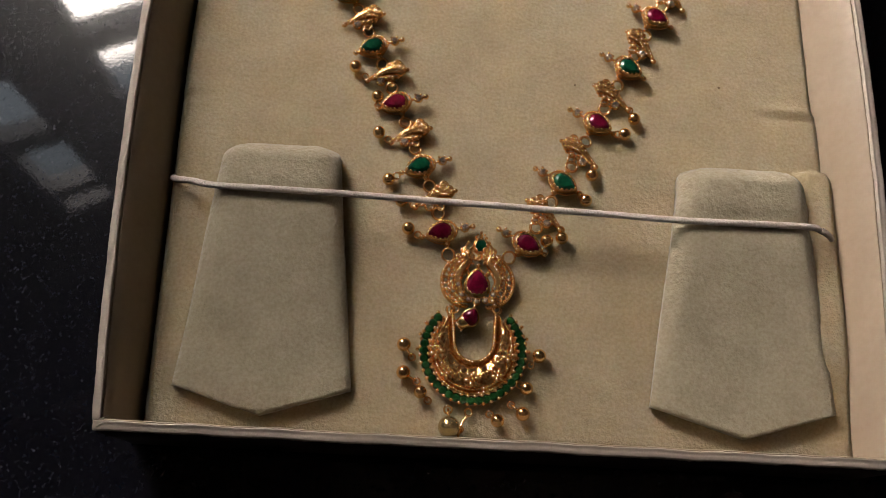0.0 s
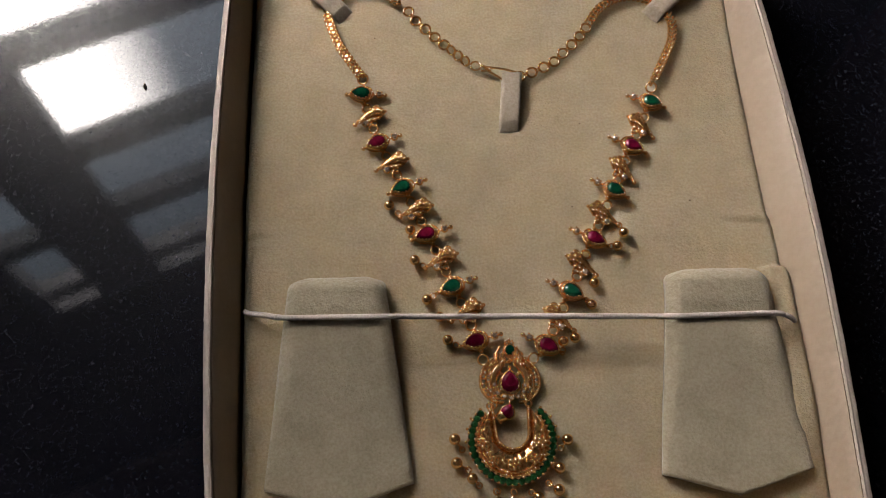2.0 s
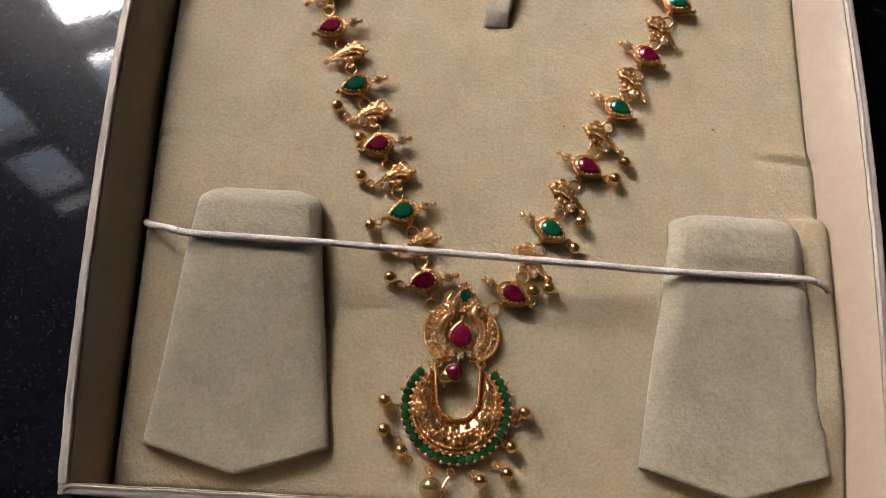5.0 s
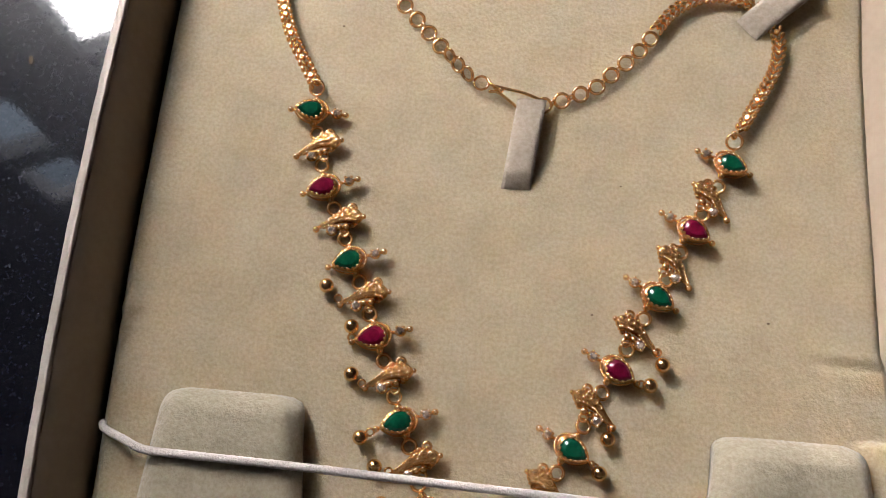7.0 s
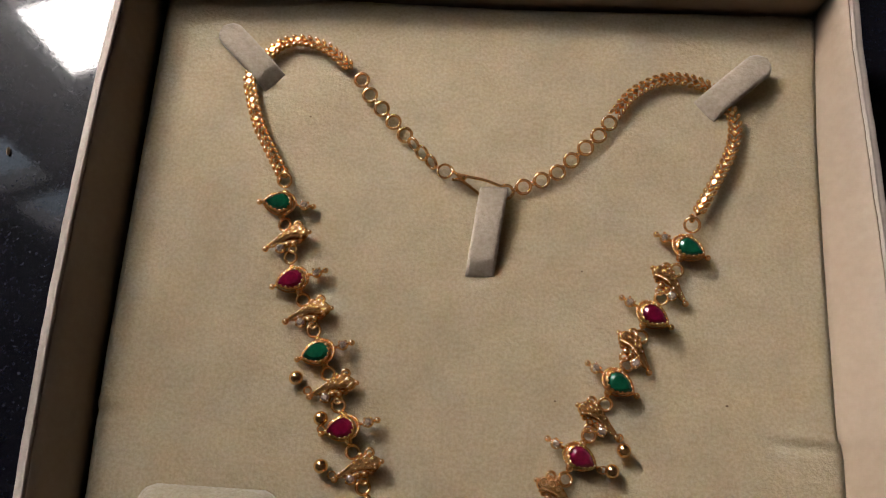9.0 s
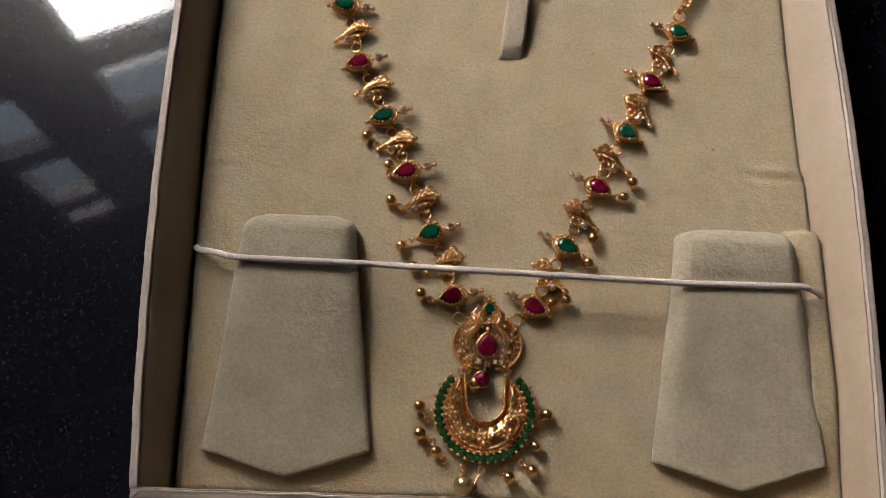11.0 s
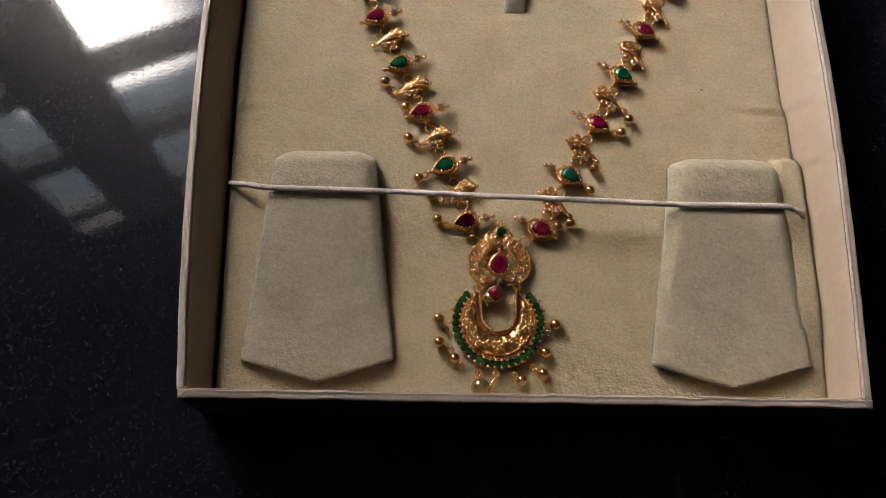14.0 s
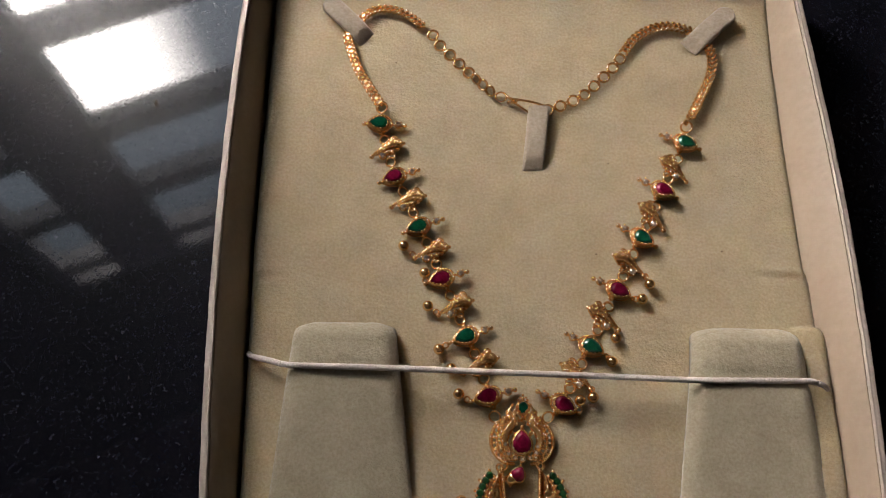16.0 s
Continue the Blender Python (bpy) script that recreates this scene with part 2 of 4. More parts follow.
# ---------------------------------------------------------------- mesh helpers
class Shape:
    """Collects vertices and faces of one mesh."""

    def __init__(self):
        self.v, self.f = [], []

    def add(self, verts, faces, m=None):
        k = len(self.v)
        self.v += [tuple(m @ Vector(p)) if m is not None else tuple(p) for p in verts]
        self.f += [tuple(i + k for i in f) for f in faces]
        return self

    def box(self, lo, hi):
        (a, b, c), (d, e, f) = lo, hi
        return self.add([(a, b, c), (d, b, c), (d, e, c), (a, e, c), (a, b, f), (d, b, f), (d, e, f), (a, e, f)],
                        [(0, 3, 2, 1), (4, 5, 6, 7), (0, 1, 5, 4), (1, 2, 6, 5), (2, 3, 7, 6), (3, 0, 4, 7)])

    def ball(self, c, r, n=10, k=7, scale=(1, 1, 1), turn=0.0, tip=0.0):
        """An ellipsoid; turn about z and tip about y, in degrees."""
        v = [(0, 0, 1)]
        for i in range(1, k):
            a = math.pi * i / k
            v += [(math.sin(a) * math.cos(2 * math.pi * j / n), math.sin(a) * math.sin(2 * math.pi * j / n), math.cos(a)) for j in range(n)]
        v.append((0, 0, -1))
        f = [(0, 1 + j, 1 + (j + 1) % n) for j in range(n)]
        for i in range(k - 2):
            o = 1 + i * n
            f += [(o + j, o + n + j, o + n + (j + 1) % n, o + (j + 1) % n) for j in range(n)]
        o = 1 + (k - 2) * n
        f += [(o + j, len(v) - 1, o + (j + 1) % n) for j in range(n)]
        m = Matrix.Translation(c) @ pose(0, 0, 0, 0, tip, turn) @ Matrix.Diagonal((r * scale[0], r * scale[1], r * scale[2], 1))
        return self.add(v, f, m)

    def tube(self, pts, r, n=7, closed=False, flat=1.0):
        """A tube along points; r is one radius or one for each point; flat squeezes it in height."""
        pts = [Vector(p) for p in pts]
        rs = [r] * len(pts) if isinstance(r, (int, float)) else r
        v, f, c = [], [], len(pts)
        for i, p in enumerate(pts):
            a = pts[(i - 1) % c] if closed or i else p
            b = pts[(i + 1) % c] if closed or i < c - 1 else p
            d = (b - a).normalized()
            ref = Vector((0, 0, 1)) if abs(d.z) < 0.9 else Vector((1, 0, 0))
            s = d.cross(ref).normalized()
            u = s.cross(d)
            v += [p + rs[i] * (math.cos(2 * math.pi * j / n) * s + flat * math.sin(2 * math.pi * j / n) * u) for j in range(n)]
        for i in range(c if closed else c - 1):
            o, q = i * n, ((i + 1) % c) * n
            f += [(o + j, o + (j + 1) % n, q + (j + 1) % n, q + j) for j in range(n)]
        if not closed:
            f += [tuple(range(n))[::-1], tuple((c - 1) * n + j for j in range(n))]
        return self.add(v, f)

    def ring(self, c, r, w, n=20, k=6, tilt=(0, 0, 0), flat=1.0):
        m = Matrix.Translation(c) @ pose(0, 0, 0, *tilt)
        pts = [m @ Vector((r * math.cos(2 * math.pi * i / n), r * flat * math.sin(2 * math.pi * i / n), 0)) for i in range(n)]
        return self.tube(pts, w, k, True)

    def rope(self, pts, r, step, squash=1.0):
        """A row of small grains along points, like beaded wire."""
        for p in spaced(pts, step * 0.78):
            self.ball(p, r, 6, 4, (1, 1, squash))
        return self


def catmull(pts, per=8):
    pts = [Vector(p) for p in pts]
    q = [2 * pts[0] - pts[1]] + pts + [2 * pts[-1] - pts[-2]]
    out = []
    for i in range(1, len(q) - 2):
        a, b, c, d = q[i - 1:i + 3]
        for k in range(per):
            t = k / per
            out.append(0.5 * (2 * b + (c - a) * t + (2 * a - 5 * b + 4 * c - d) * t * t + (3 * b - a - 3 * c + d) * t ** 3))
    return out + [pts[-1]]


def spaced(pts, step):
    pts = [Vector(p) for p in pts]
    out, left = [pts[0]], step
    for a, b in zip(pts, pts[1:]):
        length, done = (b - a).length, 0.0
        while length - done >= left > 0:
            done += left
            out.append(a + (b - a) * (done / length))
            left = step
        left -= length - done
    return out


def mesh_of(name, shape, mat, smooth=True):
    me = bpy.data.meshes.new(name)
    me.from_pydata(shape.v, [], shape.f)
    me.materials.append(mat)
    me.polygons.foreach_set("use_smooth", [smooth] * len(me.polygons))
    me.update()
    return me


def part(name, shape, mat, parent=None, label="", smooth=True, m=None):
    me = shape if isinstance(shape, bpy.types.Mesh) else mesh_of(name, shape, mat, smooth)
    ob = new(name, me)
    if parent is not None:
        ob.parent = parent
    if m is not None:
        ob.matrix_basis = m
    return tagged(ob, label)


def structure(name, shape, mat, label="", m=None, smooth=False):
    return tagged(part(name, shape, mat, None, label, smooth, m), kind="structure")


# ---------------------------------------------------------------- the room
s = Shape().box((-1.15, -0.34, STONE - 0.03), (1.15, WIN_Y, STONE))
structure("countertop", s, granite, "polished black granite countertop with fine grey speckle", ROOM)
s = Shape().box((-1.13, -0.30, -0.87), (1.13, WIN_Y - 0.01, STONE - 0.03))
structure("base_cabinet", s, cabinet_wood, "dark brown cabinet base under the countertop", ROOM)
structure("floor", Shape().box((-1.7, -2.4, -0.93), (1.7, WIN_Y, -0.87)), floor_tile, "dull brown stone floor", ROOM)
# unseen; its warm tone is set for the fill light it sends down
structure("ceiling", Shape().box((-1.82, -2.52, 1.75), (1.82, WIN_Y + 0.034, 1.85)), ceiling_paint, "plain dim ceiling", ROOM)
structure("wall_west", Shape().box((-1.82, -2.4, -0.93), (-1.7, WIN_Y, 1.75)), plaster, "plain plastered wall", ROOM)
# unseen; set close and warm to bounce fill light into the box
structure("wall_east", Shape().box((1.14, -2.4, -0.93), (1.26, WIN_Y, 1.75)), warm_plaster, "added unseen wall in warm pinkish plaster that bounces fill light", ROOM)
# unseen; kept dark so that little light returns to the box's back wall
structure("wall_south", Shape().box((-1.82, -2.52, -0.93), (1.82, -2.4, 1.75)), cabinet_wood, "unseen dark brown wall that cuts the light bounced at the box", ROOM)

# the window: a wide sash and a narrow one, with level bars
WX0, WX1, WZ0, WZ1 = -0.352, 0.05, 0.105, 0.865
s = Shape()
s.box((-1.82, WIN_Y, -0.93), (WX0, WIN_Y + 0.034, 1.75)).box((WX1, WIN_Y, -0.93), (1.82, WIN_Y + 0.034, 1.75))
s.box((WX0, WIN_Y, -0.93), (WX1, WIN_Y + 0.034, WZ0)).box((WX0, WIN_Y, WZ1), (WX1, WIN_Y + 0.034, 1.75))
structure("wall_north", s, plaster, "plastered wall with a barred window over the counter", ROOM)
window = structure("window_1", Shape().box((WX0 - 0.012, WIN_Y - 0.012, WZ0 - 0.018), (WX1 + 0.012, WIN_Y + 0.034, WZ0)), frame_paint,
                   "dark-framed window with level glazing bars", ROOM)
FY0, FY1 = WIN_Y, WIN_Y + 0.03
part("window_frame", Shape().box((WX0, FY0, WZ0), (WX0 + 0.02, FY1, WZ1)).box((WX1 - 0.02, FY0, WZ0), (WX1, FY1, WZ1))
     .box((WX0 + 0.02, FY0, WZ1 - 0.02), (WX1 - 0.02, FY1, WZ1)).box((WX0 + 0.02, FY0, WZ0), (WX1 - 0.02, FY1, WZ0 + 0.02)), frame_paint, window, smooth=False)
MX0, MX1 = -0.272, -0.185
part("mullion", Shape().box((MX0, FY0 + 0.001, WZ0 + 0.02), (MX1, FY1, WZ1 - 0.02)), frame_paint, window, smooth=False)
for z, half in ((0.196, 0.012), (0.348, 0.013), (0.5185, 0.0165), (0.6635, 0.018), (0.8035, 0.0165)):
    for x0, x1 in ((MX1, WX1 - 0.02), (WX0 + 0.02, MX0)):
        part("glazing_bar", Shape().box((x0, FY0 + 0.004, z - half), (x1, FY1 - 0.004, z + half)), frame_paint, window, smooth=False)
back = structure("backdrop", Shape().add([(-2.4, WIN_Y + 0.60, -0.6), (2.4, WIN_Y + 0.60, -0.6), (2.4, WIN_Y + 0.60, 3.4), (-2.4, WIN_Y + 0.60, 3.4)],
                 [(0, 1, 2, 3)]), daylight, "glowing sheet beyond the window, bright low down, dimmer and bluish elsewhere", ROOM)


# ---------------------------------------------------------------- the box
def left_x(y):      # outer faces of the bowed walls, in millimetres
    t = y / 222
    return -93.0 - 3.3 * t - 5.0 * math.sin(math.pi * max(0.0, min(1.0, t))) ** 0.7


def right_x(y):
    t = y / 225
    return 100.8 - 0.8 * t + 3.7 * math.sin(math.pi * min(1, t * 1.12)) ** 1.0 if t < 0.89 else 100.8 - 0.8 * t + 0.0


def pad_x0(y):      # left edge of the velvet pad
    return -86.6 - 3.6 * min(1.0, y / 110)


def pad_x1(y):      # right edge of the pad: three lengths with rounded upper corners
    if y > 101.5:
        return 92.3 + 1.7 * max(0.0, (y - 180) / 40) + 0.4 * max(0.0, 1 - (y - 101.5) / 30)
    if y > 82.0:
        return 93.9 - 1.6 * max(0.0, (y - 98.5) / 3.0) ** 2
    return 95.0 - 2.0 * max(0.0, (y - 78.0) / 4.0) ** 2


def pad_y1(x):      # upper edge of the pad
    return 217.2 + 2.4 * max(0.0, min(1.0, (x - 10) / 80))


def back_y(x):
    u = max(0.0, min(1.0, (x + 96.3) / 196.3))
    return 221.4 + u * 3.8 + 2.3 * math.sin(math.pi * u) ** 0.8


box = tagged(new("presentation_box"), "shallow open jewellery box with white rim and dark maroon outside", "box")
box.location = (0, 0, STONE)


def sweep_wall(name, pts, inward, profile, mat, parent, label="", wobble=0.0, foot=None):
    """A wall along outer points (mm); the profile gives inward offset and height in mm."""
    sh, k = Shape(), len(profile)
    v, f = [], []
    for i, (x, y) in enumerate(pts):
        nx, ny = inward
        for o, z in profile:
            w = wobble * (noise.noise(Vector((x * 0.11, y * 0.11, z * 0.3))) + 0.7 * noise.noise(Vector((x * 0.55, y * 0.55, z * 0.5))) if z > 5 else 0)
            if foot and o > 2.5:
                o += (foot(x, y) - 2.6) * max(0.0, min(1.0, (12.8 - z) / 12.8))
            v.append(((x + nx * (o + w)) * MM, (y + ny * (o + w)) * MM, (z + 0.6 * w) * MM - STONE))
    for i in range(len(pts) - 1):
        for j in range(k):
            a, b = i * k + j, i * k + (j + 1) % k
            f.append((a, b, b + k, a + k))
    f += [tuple(range(k))[::-1], tuple((len(pts) - 1) * k + j for j in range(k))]
    sh.add(v, f)
    bm = bmesh.new()
    me = mesh_of(name, sh, mat)
    bm.from_mesh(me)
    bmesh.ops.recalc_face_normals(bm, faces=bm.faces)
    bm.to_mesh(me)
    bm.free()
    return part(name, me, mat, parent, label)


WALL = [(0.5, -15.5), (0.5, 12.2), (0.1, 12.7), (0.15, 13.2), (0.5, 13.5), (1.3, 13.5), (1.8, 13.5), (2.1, 13.8), (2.4, 13.75), (2.48, 13.2), (2.49, 12.8), (2.6, 9.0), (2.6, 5.0), (2.6, 1.0), (2.6, -1.0), (2.6, -15.5)]
LINING = [(2.55, 12.75), (2.9, 12.6), (2.9, 9.0), (2.9, 5.0), (2.9, 1.0), (2.9, -1.0), (2.9, -7.0), (2.55, -7.0)]
SKIN = [(-0.05, -17.0), (-0.05, 12.3), (0.5, 12.3), (0.5, -17.0)]
front_pts = [(-93.0 + 193.8 * i / 150, 0.0) for i in range(151)]
back_pts = [(-96.3 + 196.3 * i / 150, back_y(-96.3 + 196.3 * i / 150)) for i in range(151)]
left_pts = [(left_x(y), y) for y in [2.6 + (218.6 - 2.6) * i / 160 for i in range(161)]]
right_pts = [(right_x(y), y) for y in [2.6 + (222.4 - 2.6) * i / 160 for i in range(161)]]
FEET = {"front_wall": lambda x, y: 2.8, "back_wall": lambda x, y: y - pad_y1(x) - 0.2, "left_wall": lambda x, y: pad_x0(y) - 1.4 - x, "right_wall": lambda x, y: x - pad_x1(y) - 0.3}
for name, pts, inward in (("front_wall", front_pts, (0, 1)), ("back_wall", back_pts, (0, -1)), ("left_wall", left_pts, (1, 0)), ("right_wall", right_pts, (-1, 0))):
    w = sweep_wall(name, pts, inward, WALL, paper, box, "white paper-covered wall with a slightly worn rim", 0.22, FEET[name])
    sweep_wall("cover", pts, inward, SKIN, cover, w, "dark maroon outer cover")
    sweep_wall("lining", pts, inward, LINING, lining, w, "cream paper lining inside the wall", 0.22, FEET[name])
part("base", Shape().box((-0.093, 0.001, 0.0004), (0.1, 0.2205, 0.0095)), lining, box, smooth=False)


# folded paper ridges at the corners of the rim
for x, y, dx, dy in ((-93.0, 0.0, 1, 1), (100.8, 0.0, -1, 1), (-96.3, 221.4, 1, -1), (100.0, 225.2, -1, -1)):
    h = RIM - STONE
    fold = Shape()
    for k, a in ((0.0, 1.0), (1.2, 0.8)):
        fold.tube([((x + dx * 0.3) * MM, (y + dy * (0.3 + k)) * MM, h - 0.0004), ((x + dx * 1.6) * MM, (y + dy * (1.4 + k)) * MM, h + 0.0001), ((x + dx * 3.4) * MM, (y + dy * (2.5 + k)) * MM, h - 0.0001)],
                  [0.00018, 0.0003 * a, 0.00015], 6)
    part("paper_fold", fold, paper, box)


# ---------------------------------------------------------------- the velvet insert
insert = tagged(new("velvet_insert"), "cream velvet display pad fitted inside the jewellery box", "display pad")
PY0 = 3.0


def pad_height(x, y):
    """Relief of the pad in mm: soft waves, slits by the flaps and a dip at the edges."""
    z = 0.22 * noise.noise(Vector((x * 0.03, y * 0.03, 0))) + 0.07 * noise.noise(Vector((x * 0.13, y * 0.13, 3)))
    for yy, x0, side in ((101.0, 70.0, 1), (99.0, -76.0, -1)):
        if (x - x0) * side > 0:
            d = y - yy + 0.05 * (x - x0) * side
            z += (0.55 * math.exp(-((d - 1.2) / 1.3) ** 2) - 0.75 * math.exp(-((d + 1.0) / 1.0) ** 2)) * min(1, (x - x0) * side / 14)
    for sx, sy in ((3.8, 135.6), (-54.4, 187.2), (61.2, 185.6)):
        z -= 0.5 * math.exp(-((x - sx) ** 2 / 9 + (y - sy) ** 2 / 2.2))
    z += 0.45 * math.exp(-((x - 4.2) ** 2 / 22 + (y - 134.6) ** 2 / 3.0))      # velvet pushed up under the middle tongue
    if x > 85 and y < 82.5:     # a raised strip beside the flap, with a curled end
        q = min(1.0, (x - 85) / 3) * min(1.0, max(0.0, (y - 6) / 30)) * min(1.0, (82.5 - y) / 1.3)
        z += 3.2 * q * q * (3 - 2 * q)
    e = min(x - pad_x0(y), pad_x1(y) - x, y - PY0, pad_y1(x) - y)
    if e < 1.2:
        z -= 0.9 * (1 - e / 1.2) ** 2
    for e, wide, deep in ((x - pad_x0(y), 3.6, 2.8), (pad_y1(x) - y, 3.0, 2.6)):      # rounded sides, with a gap to the wall
        if e < wide:
            z -= deep * (1 - e / wide) ** 2
    return z


NX, NY = 130, 230
s, v, f = Shape(), [], []
for j in range(NY + 1):
    for i in range(NX + 1):
        y = PY0 + (pad_y1(-88 + 182 * i / NX) - PY0) * j / NY
        x = pad_x0(y) + (pad_x1(y) - pad_x0(y)) * i / NX
        v.append((x * MM, y * MM, pad_height(x, y) * MM))
for j in range(NY):
    for i in range(NX):
        a = j * (NX + 1) + i
        f.append((a, a + 1, a + NX + 2, a + NX + 1))
border = [i for i in range(NX + 1)] + [(j + 1) * (NX + 1) - 1 for j in range(1, NY + 1)] + [NY * (NX + 1) + i for i in range(NX - 1, -1, -1)] + [j * (NX + 1) for j in range(NY - 1, 0, -1)]
k = len(v)
v += [(v[b][0], v[b][1], -0.0074) for b in border]
f += [(border[(i + 1) % len(border)], border[i], k + i, k + (i + 1) % len(border)) for i in range(len(border))]
part("pad", s.add(v, f), velvet, insert)


def flap(bl, br, tip, tl, tr, z_low, z_high, dent, marks):
    """An earring flap: a thick velvet card that rises towards its folded upper end. All in mm."""
    nx, ny, thick = 30, 70, 2.2
    sh, top, low = Shape(), [], []
    y_top = (tl[1] + tr[1]) / 2
    for j in range(ny + 1):
        for i in range(nx + 1):
            u, w = i / nx, j / ny
            corner = max(0.0, (w - 0.955) / 0.045)
            inset = 2.6 * (1 - math.sqrt(max(0, 1 - corner * corner)))
            yb = bl[1] + (br[1] - bl[1]) * u + (tip[1] - (bl[1] + br[1]) / 2) * (1 - abs(2 * u - 1))
            y = yb + (y_top - yb) * w
            g = (y - bl[1]) / (y_top - bl[1])
            x0, x1 = bl[0] + (tl[0] - bl[0]) * g + inset, br[0] + (tr[0] - br[0]) * g - inset
            x = x0 + (x1 - x0) * u
            rise = max(0, min(1, (y - 20) / 52))
            z = z_low + (z_high - z_low) * rise * rise * (3 - 2 * rise) - dent * math.exp(-((y - 64.2) / 2.6) ** 2)
            if y > y_top - 5.5:
                z -= 4.2 * ((y - (y_top - 5.5)) / 5.5) ** 1.6
            e = min((x - x0), (x1 - x))
            if e < 4.0:
                z -= (1.0 + 2.5 * rise) * (1 - e / 4.0) ** 1.5
            z += 0.45 * noise.noise(Vector((x * 0.1, y * 0.1, 7))) + 0.14 * noise.noise(Vector((x * 0.4, y * 0.4, 2)))
            for sx, sy in marks:
                z += 0.8 * math.exp(-((x - sx) ** 2 + (y - sy) ** 2) / 1.0) - 0.2 * math.exp(-((x - sx - 1.6) ** 2 + (y - sy + 1.2) ** 2) / 2.5)
            top.append((x * MM, y * MM, z * MM))
            floor_z = max(0.1, z - thick) * max(0.0, min(1.0, (1 - w) / 0.2))
            low.append((x * MM, y * MM, min(floor_z, z - 0.3) * MM))
    n, vv, ff = len(top), top + low, []
    for j in range(ny):
        for i in range(nx):
            a = j * (nx + 1) + i
            ff += [(a, a + 1, a + nx + 2, a + nx + 1), (n + a, n + a + nx + 1, n + a + nx + 2, n + a + 1)]
    edge = [i for i in range(nx + 1)] + [(j + 1) * (nx + 1) - 1 for j in range(1, ny + 1)] + [ny * (nx + 1) + i for i in range(nx - 1, -1, -1)] + [j * (nx + 1) for j in range(ny - 1, 0, -1)]
    ff += [(edge[(i + 1) % len(edge)], edge[i], n + edge[i], n + edge[(i + 1) % len(edge)]) for i in range(len(edge))]
    return part("earring_flap", sh.add(vv, ff), flap_velvet, insert, "greyish velvet flap with pointed lower end for earrings")


flap((-79.3, 13.6), (-33.6, 14.3), (-56.7, 6.9), (-73.2, 81.0), (-41.8, 81.0), 2.9, 8.3, 0.3, ((-57.0, 70.0), (-54.5, 52.0), (-55.0, 43.0)))
flap((43.0, 14.1), (90.4, 14.3), (66.0, 6.9), (52.6, 80.5), (85.6, 80.5), 3.3, 8.3, 0.9, ((66.0, 73.0),))


def tab(base_a, base_b, tip, lift, label, rounded):
    """A cut tongue of velvet that rises from its slit at the base to its end. Plan in mm."""
    a, b, t = Vector(base_a), Vector(base_b), Vector(tip)
    mid, across = (a + b) / 2, (b - a)
    along = t - mid
    sh, n = Shape(), 44
    vv, ff, cross = [], [], 8
    for i in range(n + 1):
        q = i / n
        w = 1.0
        if rounded and q > 0.83:
            w = math.sqrt(max(0.004, 1 - ((q - 0.83) / 0.17) ** 2))
        c = mid + along * q
        z = lift * math.sin(min(1, q * 1.15) * math.pi / 2) + 0.05
        for k in range(cross + 1):
            p = c + across * ((k / cross - 0.5) * w)
            e = min(k, cross - k) / cross
            vv.append((p.x * MM, p.y * MM, (z + 1.5 * min(1.0, q * 6) - (0.45 * min(1.0, q * 6) if e == 0 else 0.1 if e < 0.2 else 0)) * MM))
        for k in range(cross + 1):
            p = c + across * ((k / cross - 0.5) * w)
            vv.append((p.x * MM, p.y * MM, (z - 0.2 if q > 0.05 else -0.5) * MM))
    m = 2 * (cross + 1)
    for i in range(n):
        o = i * m
        for k in range(cross):
            ff += [(o + k, o + k + 1, o + m + k + 1, o + m + k), (o + cross + 1 + k, o + m + cross + 1 + k, o + m + cross + 2 + k, o + cross + 2 + k)]
        ff += [(o, o + m, o + m + cross + 1, o + cross + 1), (o + cross, o + 2 * cross + 1, o + m + 2 * cross + 1, o + m + cross)]
    for o in (0, n * m):
        ff += [(o + k, o + cross + 1 + k, o + cross + 2 + k, o + k + 1) for k in range(cross)]
    return part("holding_tab", sh.add(vv, ff), tab_velvet, insert, label)


tab((-57.6, 186.0), (-52.6, 191.2), (-70.4, 203.0), 3.0, "grey velvet tongue with rounded end", True)
tab((59.4, 189.4), (64.6, 184.0), (78.4, 201.4), 3.0, "grey velvet tongue with rounded end", True)
tab((0.1, 136.9), (7.5, 137.1), (6.4, 160.4), 2.2, "square-ended grey velvet tongue", False)

# small lint on the velvet and grit on the stone
s = Shape()
for x, y, r in ((-44.3, 179.1, 0.3), (66.0, 108.0, 0.35), (24.0, 106.5, 0.3), (80.0, 199.0, 0.3), (30.0, 140.0, 0.25)):
    s.ball((x * MM, y * MM, 0.0002), r * MM, 7, 5, (1.2, 0.8, 0.5))
tagged(part("lint", s, lint_dark, None, "tiny dark lint specks on the cream velvet"), category="lint", kind="stuff")
rng = random.Random(5)
s = Shape().ball((-134.5 * MM, 170.6 * MM, STONE + 0.0006), 0.0011, 10, 7, (0.5, 1.25, 0.55), 6)
tagged(part("seed", s, lint_dark, None, "tiny dark dry seed lying on the granite"), category="seed")
s = Shape()
for i in range(240):
    x, y = rng.uniform(-260, 250), rng.uniform(-120, 330)
    if -97 < x < 105 and -3 < y < 229:
        continue
    s.ball((x * MM, y * MM, STONE + 0.00008), rng.choice((0.07, 0.08, 0.10, 0.10, 0.2)) * MM, 6, 4, (rng.uniform(0.6, 1.8), 1, 0.6), rng.uniform(0, 180))
tagged(part("dust", s, lint_mat, None, "fine pale dust and grit on the granite"), category="dust", kind="stuff")

